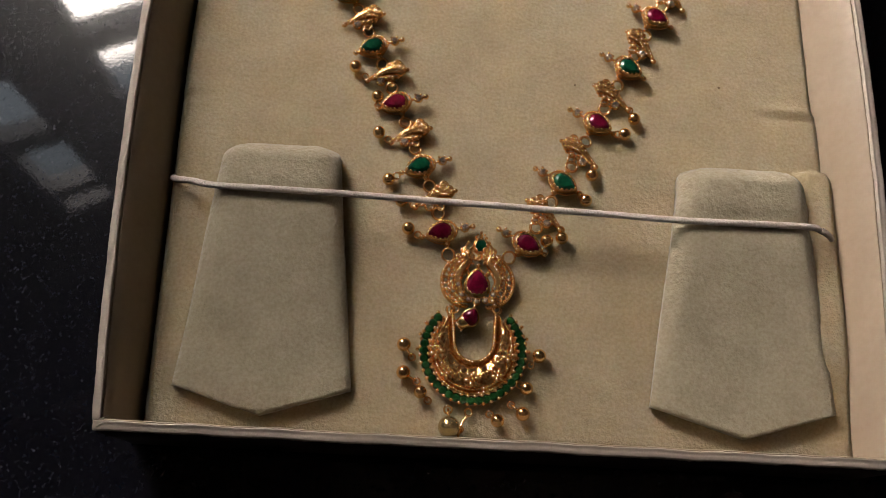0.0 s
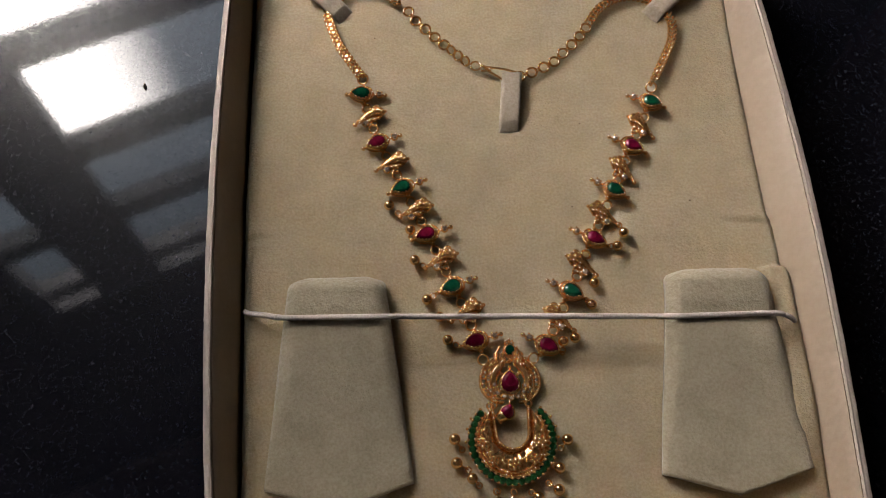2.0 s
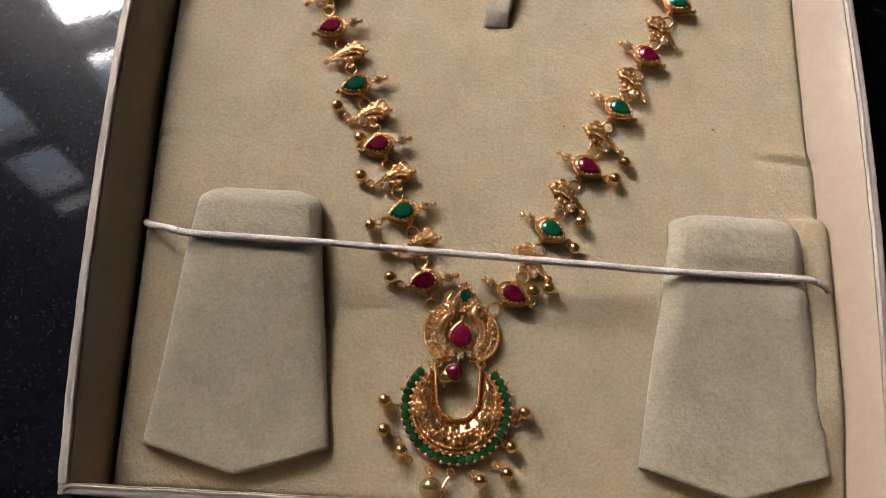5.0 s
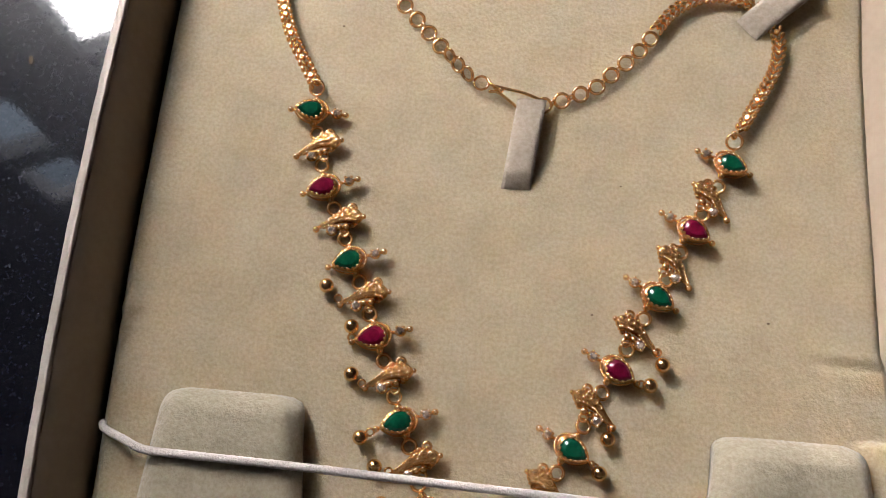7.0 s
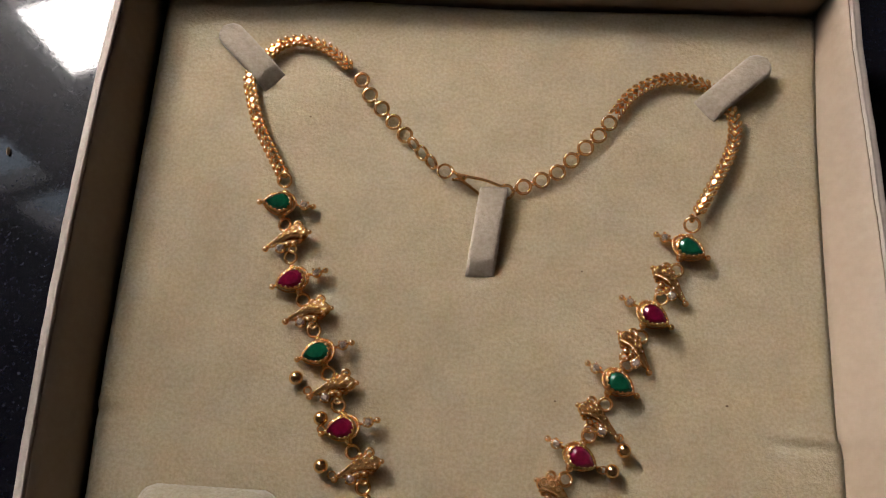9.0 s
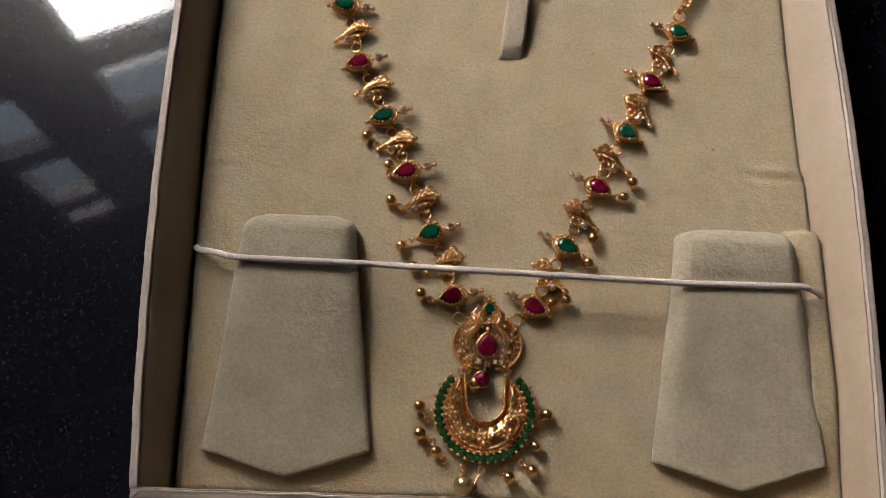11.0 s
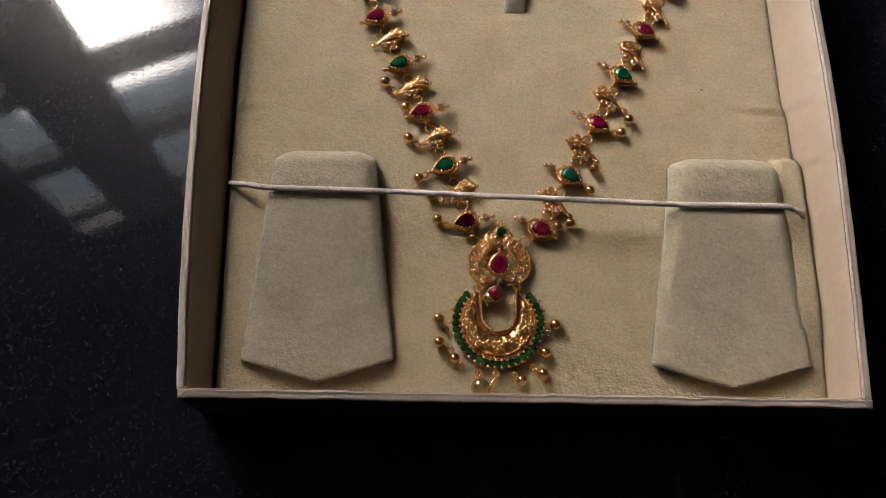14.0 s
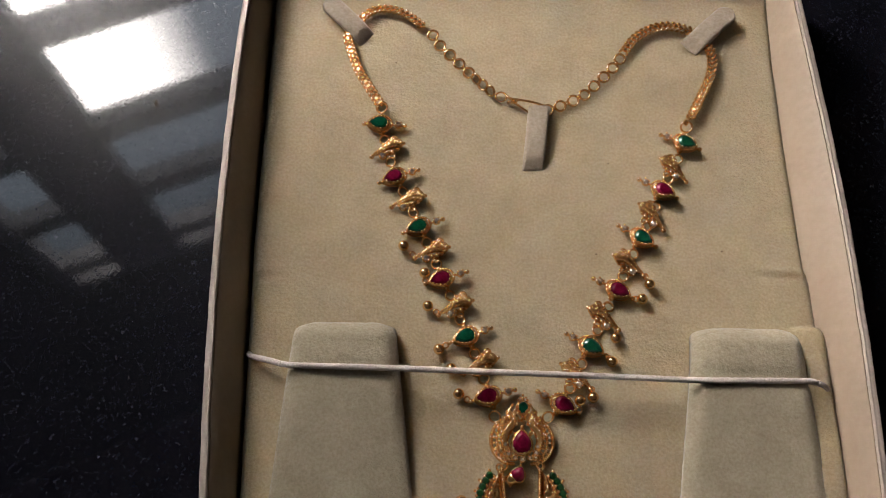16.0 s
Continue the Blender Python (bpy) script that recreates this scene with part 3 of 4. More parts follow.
# the elastic cord across the flaps
CORD = [(-88.4, 71.8, -1.2), (-86.4, 70.2, 1.6), (-80.5, 68.2, 5.6), (-74.2, 66.2, 8.4), (-64, 65.8, 8.9), (-41, 65.4, 9.0), (-20, 64.8, 8.9), (2.4, 64.2, 8.8),
        (28, 63.5, 8.7), (50.9, 62.8, 8.6), (68, 62.9, 8.3), (85.0, 63.0, 8.0), (88.4, 62.8, 6.6), (91.2, 62.2, 5.2), (93.6, 61.6, 2.4), (94.4, 61.4, -1.0)]
path = spaced(catmull([(x * MM, y * MM, z * MM) for x, y, z in CORD], 10), 0.0007)
cord = tagged(new("elastic_cord"), "thin white elastic cord stretched across both velvet flaps", "cord")
girth = [0.00094 + 0.00004 * math.sin(i * 2.1) + 0.00005 * rng.uniform(-1, 1) for i in range(len(path))]
for name, a, b in (("cord_end", 0, 24), ("span", 23, len(path) - 14), ("cord_end", len(path) - 15, len(path))):
    part(name, Shape().tube(path[a:b], girth[a:b], 10, flat=0.8), cord_white, cord)


# ---------------------------------------------------------------- the necklace
necklace = tagged(new("necklace"), "gold necklace with red and green pear-cut stones and a crescent pendant", "necklace")
necklace.location = (0, 0, 0)


def pear(length, width, n=22, shift=0.0):
    """Outline of a pear-cut stone with its point at +x."""
    out = []
    for i in range(n):
        a = 2 * math.pi * i / n
        out.append((length / 2 * math.cos(a) + shift, width / 1.64 * math.sin(a) * abs(math.sin(a / 2)) ** 0.62))
    return out


def cut_stone(outline, z, crown, table=0.6, under=0.0012):
    """A faceted stone on a girdle outline."""
    n = len(outline)
    cx, cy = sum(p[0] for p in outline) / n, sum(p[1] for p in outline) / n
    sh, v = Shape(), []
    for scale, dz, off in ((0.9, -under, 0), (1.0, 0, 0), (0.84, crown * 0.6, 0.5), (table, crown, 0)):
        for i in range(n):
            j = i + off
            a, b = outline[int(j) % n], outline[(int(j) + (1 if off else 0)) % n]
            x, y = ((a[0] + b[0]) / 2, (a[1] + b[1]) / 2) if off else a
            v.append((cx + (x - cx) * scale, cy + (y - cy) * scale, z + dz))
    f = []
    for i in range(n):
        j = (i + 1) % n
        f += [(i, j, n + j, n + i), (n + i, n + j, 2 * n + i), (n + j, 2 * n + j, 2 * n + i), (2 * n + i, 2 * n + j, 3 * n + j), (2 * n + i, 3 * n + j, 3 * n + i)]
    f.append(tuple(3 * n + i for i in range(n)))
    f.append(tuple(range(n))[::-1])
    return sh.add(v, f)


def round_outline(rx, ry, n=14):
    return [(rx * math.cos(2 * math.pi * i / n), ry * math.sin(2 * math.pi * i / n)) for i in range(n)]


def bezel(sh, outline, z0, z1, wall=0.00035, prongs=11, prong=0.00034):
    """A gold cup round a stone, with grains that hold it."""
    n = len(outline)
    cx, cy = sum(p[0] for p in outline) / n, sum(p[1] for p in outline) / n

    def off(p, d):
        q = Vector((p[0] - cx, p[1] - cy, 0))
        q = q + q.normalized() * d
        return cx + q.x, cy + q.y
    v = []
    for d, z in ((-0.0004, z0), (wall * 0.4, z0), (wall, z1), (-0.0002, z1)):
        v += [(*off(p, d), z) for p in outline]
    f = [(k * n + i, k * n + (i + 1) % n, (k + 1) * n + (i + 1) % n, (k + 1) * n + i) for k in range(3) for i in range(n)]
    f.append(tuple(range(n))[::-1])
    sh.add(v, f)
    ring = [Vector((*off(p, -0.00005), z1 + 0.0001)) for p in outline]
    length = sum((ring[i] - ring[i - 1]).length for i in range(n))
    for p in spaced(ring + [ring[0]], length / prongs)[:prongs]:
        sh.ball(p + Vector((0, 0, 0.00012)), prong, 6, 5, (1, 1, 1.2))
    sh.tube([Vector((*off(p, wall + 0.0001), z0 + 0.0003)) for p in outline], 0.00022, 5, True)


def crystal(sh_gold, c, r):
    """Grains round a small clear stone; the stone is returned as a mesh of its own."""
    sh_gold.ball((c[0], c[1], c[2] - r * 0.45), r * 0.98, 10, 6, (1, 1, 0.75))
    for k in range(4):
        a = 2 * math.pi * k / 4 + 0.6
        sh_gold.ball((c[0] + r * 0.80 * math.cos(a), c[1] + r * 0.80 * math.sin(a), c[2] + r * 0.32), r * 0.27, 6, 4)
    o = [(c[0] + x, c[1] + y) for x, y in round_outline(r * 0.86, r * 0.86, 8)]
    return cut_stone(o, c[2] + r * 0.12, r * 0.62, 0.42, r * 0.4)


GZ = 0.0031             # girdle height of the strand's stones


def gem_link():
    """Gold setting and stones of a pear-cut link: its point towards +x, a clear stone at the other end."""
    g = Shape()
    outline = pear(0.0066, 0.0047, 22, 0.0006)
    bezel(g, outline, 0.0007, GZ, 0.00048, 14, 0.00047)
    g.tube([(0.0036, 0, 0.0015), (0.0050, 0, 0.0014)], 0.00036, 6).ball((0.0054, 0, 0.0015), 0.00078, 12, 8)
    arc = [(-0.0010 - 0.0029 * math.sin(math.pi * i / 14), 0.0028 * math.cos(math.pi * i / 14), 0.0026) for i in range(15)]
    g.rope(arc, 0.00040, 0.0006).tube(arc, 0.00026, 5)
    g.tube([(-0.0036, 0, 0.0020), (-0.0080, 0, 0.0017)], 0.00038, 6).ball((-0.0083, 0, 0.0017), 0.00078, 12, 8)
    clear = crystal(g, (-0.0061, 0, 0.0023), 0.00136)
    for sgn in (1, -1):     # flat loops that carry the jump rings
        g.ring((-0.0006, sgn * 0.0032, 0.0012), 0.0007, 0.00026, 12, 5)
        g.ball((-0.0006, sgn * 0.0030, 0.0017), 0.00085, 10, 6, (0.8, 1.2, 0.7))
    return mesh_of("setting", g, gold), mesh_of("gemstone", cut_stone(outline, GZ, 0.0010, 0.62), ruby, False), \
        mesh_of("gemstone", cut_stone(outline, GZ, 0.0010, 0.62), emerald, False), mesh_of("clear_stone", clear, clear_stone_mat, False)


def leaf_link(mirror):
    """A curled leaf of gold, its tail towards +x, with one clear stone under it."""
    g = Shape()
    w = -1 if mirror else 1

    def P(pts):
        return [(x * MM, y * w * MM, z * MM) for x, y, z in pts]
    # a tapering horn, ribbed on its lower flank
    spine = catmull(P([(4.6, -1.3, 1.2), (3.3, -0.9, 1.5), (1.7, -0.1, 1.9), (0.1, 0.5, 2.2), (-1.7, 0.7, 2.3), (-3.3, 0.4, 2.2), (-4.5, -0.3, 2.0)]), 7)
    n = len(spine)
    radii = []
    for i in range(n):
        q = i / (n - 1)
        end = 1.0 if q < 0.86 else math.sqrt(max(0.05, 1 - ((q - 0.86) / 0.145) ** 2))
        radii.append((0.36 + 1.0 * min(1.0, q / 0.62) ** 1.15) * end * MM)
    g.tube(spine, radii, 12, flat=0.85)
    for i in range(4, n - 3, 2):
        d = (spine[i + 1] - spine[i - 1]).normalized()
        side = Vector((-d.y, d.x, 0)).normalized() * -w
        side = -side if side.y * w > 0 else side
        arc = []
        for k in range(8):
            a = math.radians(-40 + 100 * k / 7)
            lean = d * (0.0003 * math.cos(a))
            arc.append(spine[i] + lean + radii[i] * 1.04 * (math.cos(a) * side + 0.87 * math.sin(a) * Vector((0, 0, 1))))
        g.tube(arc, [0.00012, 0.0002, 0.00022, 0.00024, 0.00024, 0.00022, 0.0002, 0.00012], 5)
    # bosses along the upper flank
    for x, y, z, r in ((-3.4, 0.75, 3.35, 1.1), (-1.8, 1.15, 3.35, 0.95), (-0.3, 0.95, 3.1, 0.78), (1.0, 0.5, 2.7, 0.6), (-2.6, 2.0, 2.5, 0.6), (-1.0, 2.1, 2.4, 0.55)):
        c = (x * MM, y * w * MM, z * MM)
        g.ball((c[0], c[1], c[2] - 0.0004), r * MM, 12, 8, (1, 1, 0.72)).ring((c[0], c[1], c[2] + r * 0.00012), r * 0.68 * MM, 0.00026, 14, 6)
    g.rope(catmull(P([(4.3, -0.9, 1.6), (2.9, -0.2, 2.0), (1.5, 0.6, 2.4), (0.3, 1.0, 2.7)]), 5), 0.00034, 0.0006)
    # grains under the horn
    for x, y, z, r in ((0.2, -1.5, 1.7, 0.72), (-1.2, -1.5, 1.7, 0.8), (-2.5, -1.2, 1.7, 0.6), (-4.9, 0.5, 2.0, 0.55), (5.1, -1.6, 1.4, 0.74)):
        g.ball((x * MM, y * w * MM, z * MM), r * MM, 10, 7)
    g.ring((-2.6 * MM, 2.6 * w * MM, 1.6 * MM), 0.0008, 0.0003, 14, 6).ring((-0.8 * MM, -2.6 * w * MM, 1.4 * MM), 0.0008, 0.0003, 14, 6)
    clear = crystal(g, (1.8 * MM, -2.0 * w * MM, 1.9 * MM), 0.00128)
    return mesh_of("setting", g, gold), mesh_of("clear_stone", clear, clear_stone_mat, False)


SETTING, RUBY, EMERALD, CLEAR = gem_link()
LEAF = {False: leaf_link(False), True: leaf_link(True)}
BEAD = mesh_of("bead", Shape().ball((0, 0, 0), 0.00178, 20, 14), gold_bead)
JUMP = mesh_of("jump_ring", Shape().ring((0, 0, 0), 0.00158, 0.00040, 24, 8), gold)
LOOP = mesh_of("loop", Shape().ring((0, 0, 0), 0.00088, 0.00024, 16, 6), gold)


def heading(a, b):
    return math.degrees(math.atan2(b[1] - a[1], b[0] - a[0]))


def strand(gems, tips, ends, heads, tails, beads, mirror):
    """One side of the necklace, from its chain down to the pendant, in mm."""
    links = []
    for i, g in enumerate(gems):
        turn = heading(ends[i], tips[i])
        e = Vector(ends[i])
        d = (Vector(tips[i]) - e).normalized()
        c = e + d * 8.3
        ob = part("gem_link", SETTING, gold, necklace, "gold claw setting with a pear-cut stone", m=pose(c.x * MM, c.y * MM, 0.0001, 0, (i * 37 % 7) - 3, turn) @ Matrix.Diagonal((1.03, 1.03, 1, 1)))
        part("gemstone", EMERALD if i % 2 == 0 else RUBY, None, ob, "deep green faceted stone" if i % 2 == 0 else "deep red faceted stone")
        part("clear_stone", CLEAR, None, ob, "small clear sparkling stone")
        links.append((ob, c, d))
    for i, (h, t) in enumerate(zip(heads, tails)):
        c = (Vector(h) + Vector(t)) / 2
        ob = part("leaf_link", LEAF[not mirror][0], gold, necklace, "gold leaf-shaped link with beaded veins", m=pose(c.x * MM, c.y * MM, 0.0, 0, 0, heading(h, t) + (9 if mirror else -18)) @ Matrix.Diagonal((1.18, 1.2, 0.95, 1)))
        part("clear_stone", LEAF[not mirror][1], None, ob, "small clear sparkling stone")
        for a, b, q in ((links[i][1], c, 0.60), (c, links[i + 1][1], 0.44)):
            p = a + (b - a) * q
            part("jump_ring", JUMP, gold, necklace, m=pose(p.x * MM, p.y * MM, 0.0009, 8, 12 * (1 if i % 2 else -1), 20 * i))
    for k, (x, y) in enumerate(beads):
        part("bead", BEAD, None, necklace, "plain round gold bead", m=pose(x * MM, y * MM, 0.00185))
        src = Vector(tails[2 + k // 2] if k % 2 == 0 else tips[3 + k // 2])
        p = src + (Vector((x, y)) - src) * 0.30
        part("loop", LOOP, None, necklace, m=pose(p.x * MM, p.y * MM, 0.0013, 15, 10, 0))


strand([0] * 6,
       [(-54.5, 153.2), (-48.9, 130.6), (-40.3, 112.6), (-32.4, 95.0), (-24.9, 75.2), (-17.9, 56.8)],
       [(-40.9, 152.9), (-35.8, 135.7), (-27.2, 117.5), (-19.1, 99.0), (-11.6, 80.3), (-4.4, 60.5)],
       [(-41.4, 146.8), (-33.4, 127.2), (-25.4, 108.8), (-17.5, 90.6), (-10.2, 71.6)],
       [(-51.1, 141.0), (-43.8, 122.2), (-35.6, 104.0), (-27.8, 84.7), (-19.3, 65.9)],
       [(-39.9, 108.0), (-32.8, 98.6), (-31.6, 87.4), (-27.9, 73.2), (-24.0, 67.0), (-21.6, 59.1)], False)
strand([0] * 6,
       [(61.8, 145.0), (52.4, 126.4), (43.6, 109.0), (35.0, 90.8), (25.4, 71.6), (15.6, 53.4)],
       [(49.1, 150.6), (40.2, 133.2), (31.8, 116.0), (22.4, 97.2), (13.0, 78.6), (3.2, 60.0)],
       [(48.1, 141.6), (39.4, 124.5), (29.6, 106.0), (20.4, 87.6), (10.7, 69.2)],
       [(56.1, 134.0), (47.2, 115.8), (39.1, 99.8), (29.4, 81.5), (19.9, 62.1)],
       [(40.6, 95.6), (37.8, 90.6), (28.4, 77.5), (26.7, 69.8), (20.1, 58.5), (16.0, 57.4)], True)


def woven(pts, roll):
    """Flat woven chain: plates in the middle, slanted links at both sides; roll turns its face about its own line, from start to end."""
    sh = Shape()
    line = spaced(catmull([(x * MM, y * MM, z * MM) for x, y, z in pts], 10), 0.00195)
    last = len(line) - 1
    for i, p in enumerate(line[:-1]):
        d = (line[i + 1] - p).normalized()
        a = math.degrees(math.atan2(d.y, d.x))
        turn = roll[0] + (roll[1] - roll[0]) * i / last
        at = Matrix.Translation(p) @ pose(0, 0, 0, 0, 0, a) @ pose(0, 0, 0, turn, 0, 0)
        for k in (1, -1):
            q = at @ Vector((0, 0.00128 * k, -0.0001))
            sh.ball(q, 0.00086, 8, 6, (1.12, 0.66, 0.85), a - 26 * k)
        # a four-sided plate with bevelled edges, a little out of true
        tip = at @ Matrix.Translation((0.00097, 0, 0.00055)) @ pose(0, 0, 0, 5 * math.sin(i * 2.3), 5 * math.sin(i * 1.7), 0)
        low = [(-0.00112, 0, -0.0005), (0, -0.00098, -0.0005), (0.00112, 0, -0.0005), (0, 0.00098, -0.0005)]
        top = [(x * 0.66, y * 0.66, 0.00022) for x, y, z in low]
        sh.add(low + top, [(0, 1, 5, 4), (1, 2, 6, 5), (2, 3, 7, 6), (3, 0, 4, 7), (4, 5, 6, 7)], tip)
    part("woven_chain", sh, gold, necklace, "flat woven gold chain", False)


woven([(-49.2, 160.6, 1.9), (-53.8, 168.4, 1.7), (-57.7, 175.3, 1.7), (-60.8, 184.0, 1.7), (-62.0, 189.5, 1.6), (-60.0, 194.0, 1.6), (-57.2, 197.0, 1.6), (-53.8, 200.2, 1.7), (-48.5, 201.4, 1.7),
       (-42.0, 199.6, 1.7), (-37.0, 195.8, 1.7), (-32.6, 192.0, 1.7)], (-14, -4))
woven([(38.0, 184.1, 1.7), (42.4, 190.1, 1.7), (48.5, 194.2, 1.7), (54.6, 195.6, 1.7), (59.8, 194.8, 1.6), (64.5, 192.6, 1.6), (68.0, 188.6, 1.6), (69.7, 184.0, 1.7), (69.6, 179.5, 1.7), (68.2, 174.1, 1.7),
       (65.1, 167.8, 1.7), (61.3, 160.6, 1.7), (58.4, 155.0, 1.9)], (-4, 30))
for x, y in ((-48.8, 159.6), (57.8, 153.6)):
    part("jump_ring", mesh_of("jump_ring", Shape().ring((0, 0, 0), 0.0019, 0.00036, 24, 8), gold), None, necklace, m=pose(x * MM, y * MM, 0.0022, 20, -14, 0))
    part("end_cap", Shape().ball((x * MM, (y + 1.8) * MM, 0.0020), 0.0011, 10, 7, (0.8, 1.2, 0.8)), gold, necklace)

RING = mesh_of("chain_ring", Shape().ring((0, 0, 0), 0.00185, 0.00042, 26, 7), gold)
JOIN = mesh_of("connector", Shape().ring((0, 0, 0), 0.00068, 0.00028, 10, 5), gold)


def ring_chain(pts, tilts):
    for i, (x, y) in enumerate(pts):
        part("chain_ring", RING, None, necklace, m=pose(x * MM, y * MM, 0.0012, 6 + tilts * (i % 3), -5, 0))
        if i:
            mx, my = (x + pts[i - 1][0]) / 2, (y + pts[i - 1][1]) / 2
            part("connector", JOIN, None, necklace, m=pose(mx * MM, my * MM, 0.0013, 65, 0, heading(pts[i - 1], (x, y))))


ring_chain([(-31.2, 190.4), (-28.6, 186.0), (-25.0, 182.1), (-21.6, 178.4), (-18.2, 174.8)], 5)
ring_chain([(9.6, 160.1), (14.1, 161.8), (18.8, 164.0), (22.9, 166.4), (26.5, 170.1), (30.2, 173.9), (33.6, 177.7), (36.4, 181.5)], 4)
for x, y, t in ((-15.6, 172.0, 70), (-13.2, 169.6, 55), (-10.6, 167.2, 65)):
    part("chain_ring", RING, None, necklace, m=pose(x * MM, y * MM, 0.0016, t, 0, -45))
# the hook clasp
s = Shape().ring((-6.8 * MM, 164.9 * MM, 0.0015), 0.0019, 0.0003, 24, 7)
s.tube(catmull([(-5.4 * MM, 166.2 * MM, 0.0016), (-4.0 * MM, 164.2 * MM, 0.0022), (-1.0 * MM, 163.4 * MM, 0.0024), (4.0 * MM, 162.6 * MM, 0.0023), (9.0 * MM, 161.0 * MM, 0.0020)], 6), 0.00042, 8)
s.tube(catmull([(-4.8 * MM, 162.6 * MM, 0.0016), (-2.4 * MM, 162.4 * MM, 0.0018), (1.0 * MM, 160.2 * MM, 0.0016), (4.4 * MM, 157.6 * MM, 0.0012)], 6), 0.00038, 8)
s.tube([(-4.2 * MM, 164.6 * MM, 0.0019), (-2.2 * MM, 162.6 * MM, 0.0018)], 0.0004, 7).ball((-1.6 * MM, 162.9 * MM, 0.0022), 0.0007, 8, 6)
part("hook_clasp", s, gold, necklace, "slender gold hook clasp")

# ---- upper pendant plate: two mirrored bird scrolls round a red stone
UX, UY = -2.3, 45.0


def scroll(sh, turns, c, r0, r1, a0, w, z):
    pts = []
    for i in range(26):
        q = i / 25
        a, r = math.radians(a0) + turns * 2 * math.pi * q, r0 + (r1 - r0) * q
        pts.append(((c[0] + r * math.cos(a)) * MM, (c[1] + r * math.sin(a)) * MM, z))
    sh.tube(pts, w, 6)
    return pts


plate = part("pendant_plate", Shape().box((0, 0, 0), (0.0001, 0.0001, 0.0001)), gold_dark, necklace)
for k in (1, -1):
    g = Shape()

    def at(x, y, z=1.6):
        return ((UX + k * x) * MM, (UY + y) * MM, z * MM)
    outer = catmull([at(2.6, -6.9, 1.2), at(5.6, -6.4, 1.3), at(8.6, -3.6, 1.4), at(9.5, 0.2, 1.5), at(8.4, 3.9, 1.6), at(5.6, 6.4, 1.7), at(3.4, 6.9, 1.8)], 8)
    g.tube(outer, 0.0006, 7).rope([p + Vector((0, 0, 0.0005)) for p in outer], 0.00048, 0.0008)
    inner = catmull([at(5.4, -5.2), at(7.2, -3.0), at(7.7, 0.2), at(6.9, 3.2), at(5.0, 5.0)], 8)
    g.rope(inner, 0.00046, 0.00075)
    for i in range(9):
        a, b = outer[6 + i * 4], inner[min(len(inner) - 1, 2 + i * 3)]
        g.tube([a, (a + b) / 2 + Vector((0, 0, 0.0004)), b], 0.00036, 5)
    body = catmull([at(3.0, -5.6, 1.6), at(4.6, -3.0, 2.0), at(5.4, 0.0, 2.5), at(4.6, 2.8, 2.7), at(3.0, 4.8, 2.8), at(3.6, 6.8, 2.8), at(4.6, 7.2, 2.6)], 6)
    n = len(body)
    g.tube(body, [(0.5 + 0.75 * math.sin(math.pi * min(1, 0.12 + 0.8 * i / n))) * MM for i in range(n)], 9, flat=0.7)
    g.rope([p + Vector((k * 0.0006, 0, 0.0006)) for p in body[6:-4]], 0.00033, 0.0006)
    g.rope([p + Vector((-k * 0.0007, 0, 0.0004)) for p in body[4:-6]], 0.00033, 0.0006)
    scroll(g, 1.4 * k, (UX + k * 6.3, UY - 0.6), 1.3, 0.3, 40, 0.00028, 0.0017)
    scroll(g, -1.3 * k, (UX + k * 6.0, UY + 2.8), 1.1, 0.3, 10, 0.00028, 0.0018)
    scroll(g, 1.3 * k, (UX + k * 5.4, UY - 3.9), 1.0, 0.3, 200, 0.00026, 0.0016)
    for x, y, r, t in ((3.6, 6.9, 1.15, 20), (2.4, 5.4, 0.9, 60), (5.6, 5.6, 0.7, -30), (1.7, 7.0, 0.7, 80), (6.8, 1.0, 0.6, 30), (6.3, -2.4, 0.6, 0), (4.2, -5.4, 0.9, 40), (4.9, -6.5, 0.7, 0), (2.8, 2.2, 0.8, 70)):
        g.ball(at(x, y, 2.5), r * MM, 9, 6, (1.25, 0.8, 0.7), t * k)
    grit = random.Random(11)
    for q in range(58):
        a, r = grit.uniform(-2.2, 1.9), grit.uniform(3.4, 8.2)
        x, y = 1.0 + r * math.cos(a) * 0.98, r * math.sin(a) * 0.86
        if x > 2.9 or y > 5.0:
            g.ball(at(x, y, 1.7 + grit.uniform(0, 0.9)), grit.uniform(0.28, 0.6) * MM, 7, 5, (1.5, 0.7, 0.7), grit.uniform(0, 180))
    for q in range(26):         # crowded tops: small leaves, grains and eyelets
        x, y = grit.uniform(0.9, 5.4), grit.uniform(4.6, 9.0)
        if y < 9.6 - 0.5 * x:
            g.ball(at(x, y, 2.2 + grit.uniform(0, 0.7)), grit.uniform(0.32, 0.62) * MM, 7, 5, (1.6, 0.8, 0.7), grit.uniform(0, 180))
    for x, y in ((3.2, 7.8), (5.4, 6.6), (1.8, 8.6)):
        g.ring(at(x, y, 2.9), 0.00062, 0.0002, 12, 5).ball(at(x, y, 2.8), 0.0003, 6, 4)
    g.ring(at(3.9, 8.4, 2.2), 0.0008, 0.00028, 14, 6)
    g.tube(catmull([at(4.2, 7.4, 2.4), at(3.9, 9.0, 2.2), at(2.9, 10.6, 2.0)], 5), 0.00034, 6).ball(at(2.8, 10.9, 2.0), 0.0005, 8, 6)
    g.tube(catmull([at(1.2, 5.8, 2.4), at(2.3, 7.6, 2.6), at(1.9, 9.2, 2.3)], 5), 0.0005, 7)
    g.ring(at(5.6, -7.6, 1.5), 0.0010, 0.00032, 16, 6, (10, 10, 0))
    part("bird_scroll", g, gold, plate, "openwork gold bird scroll")
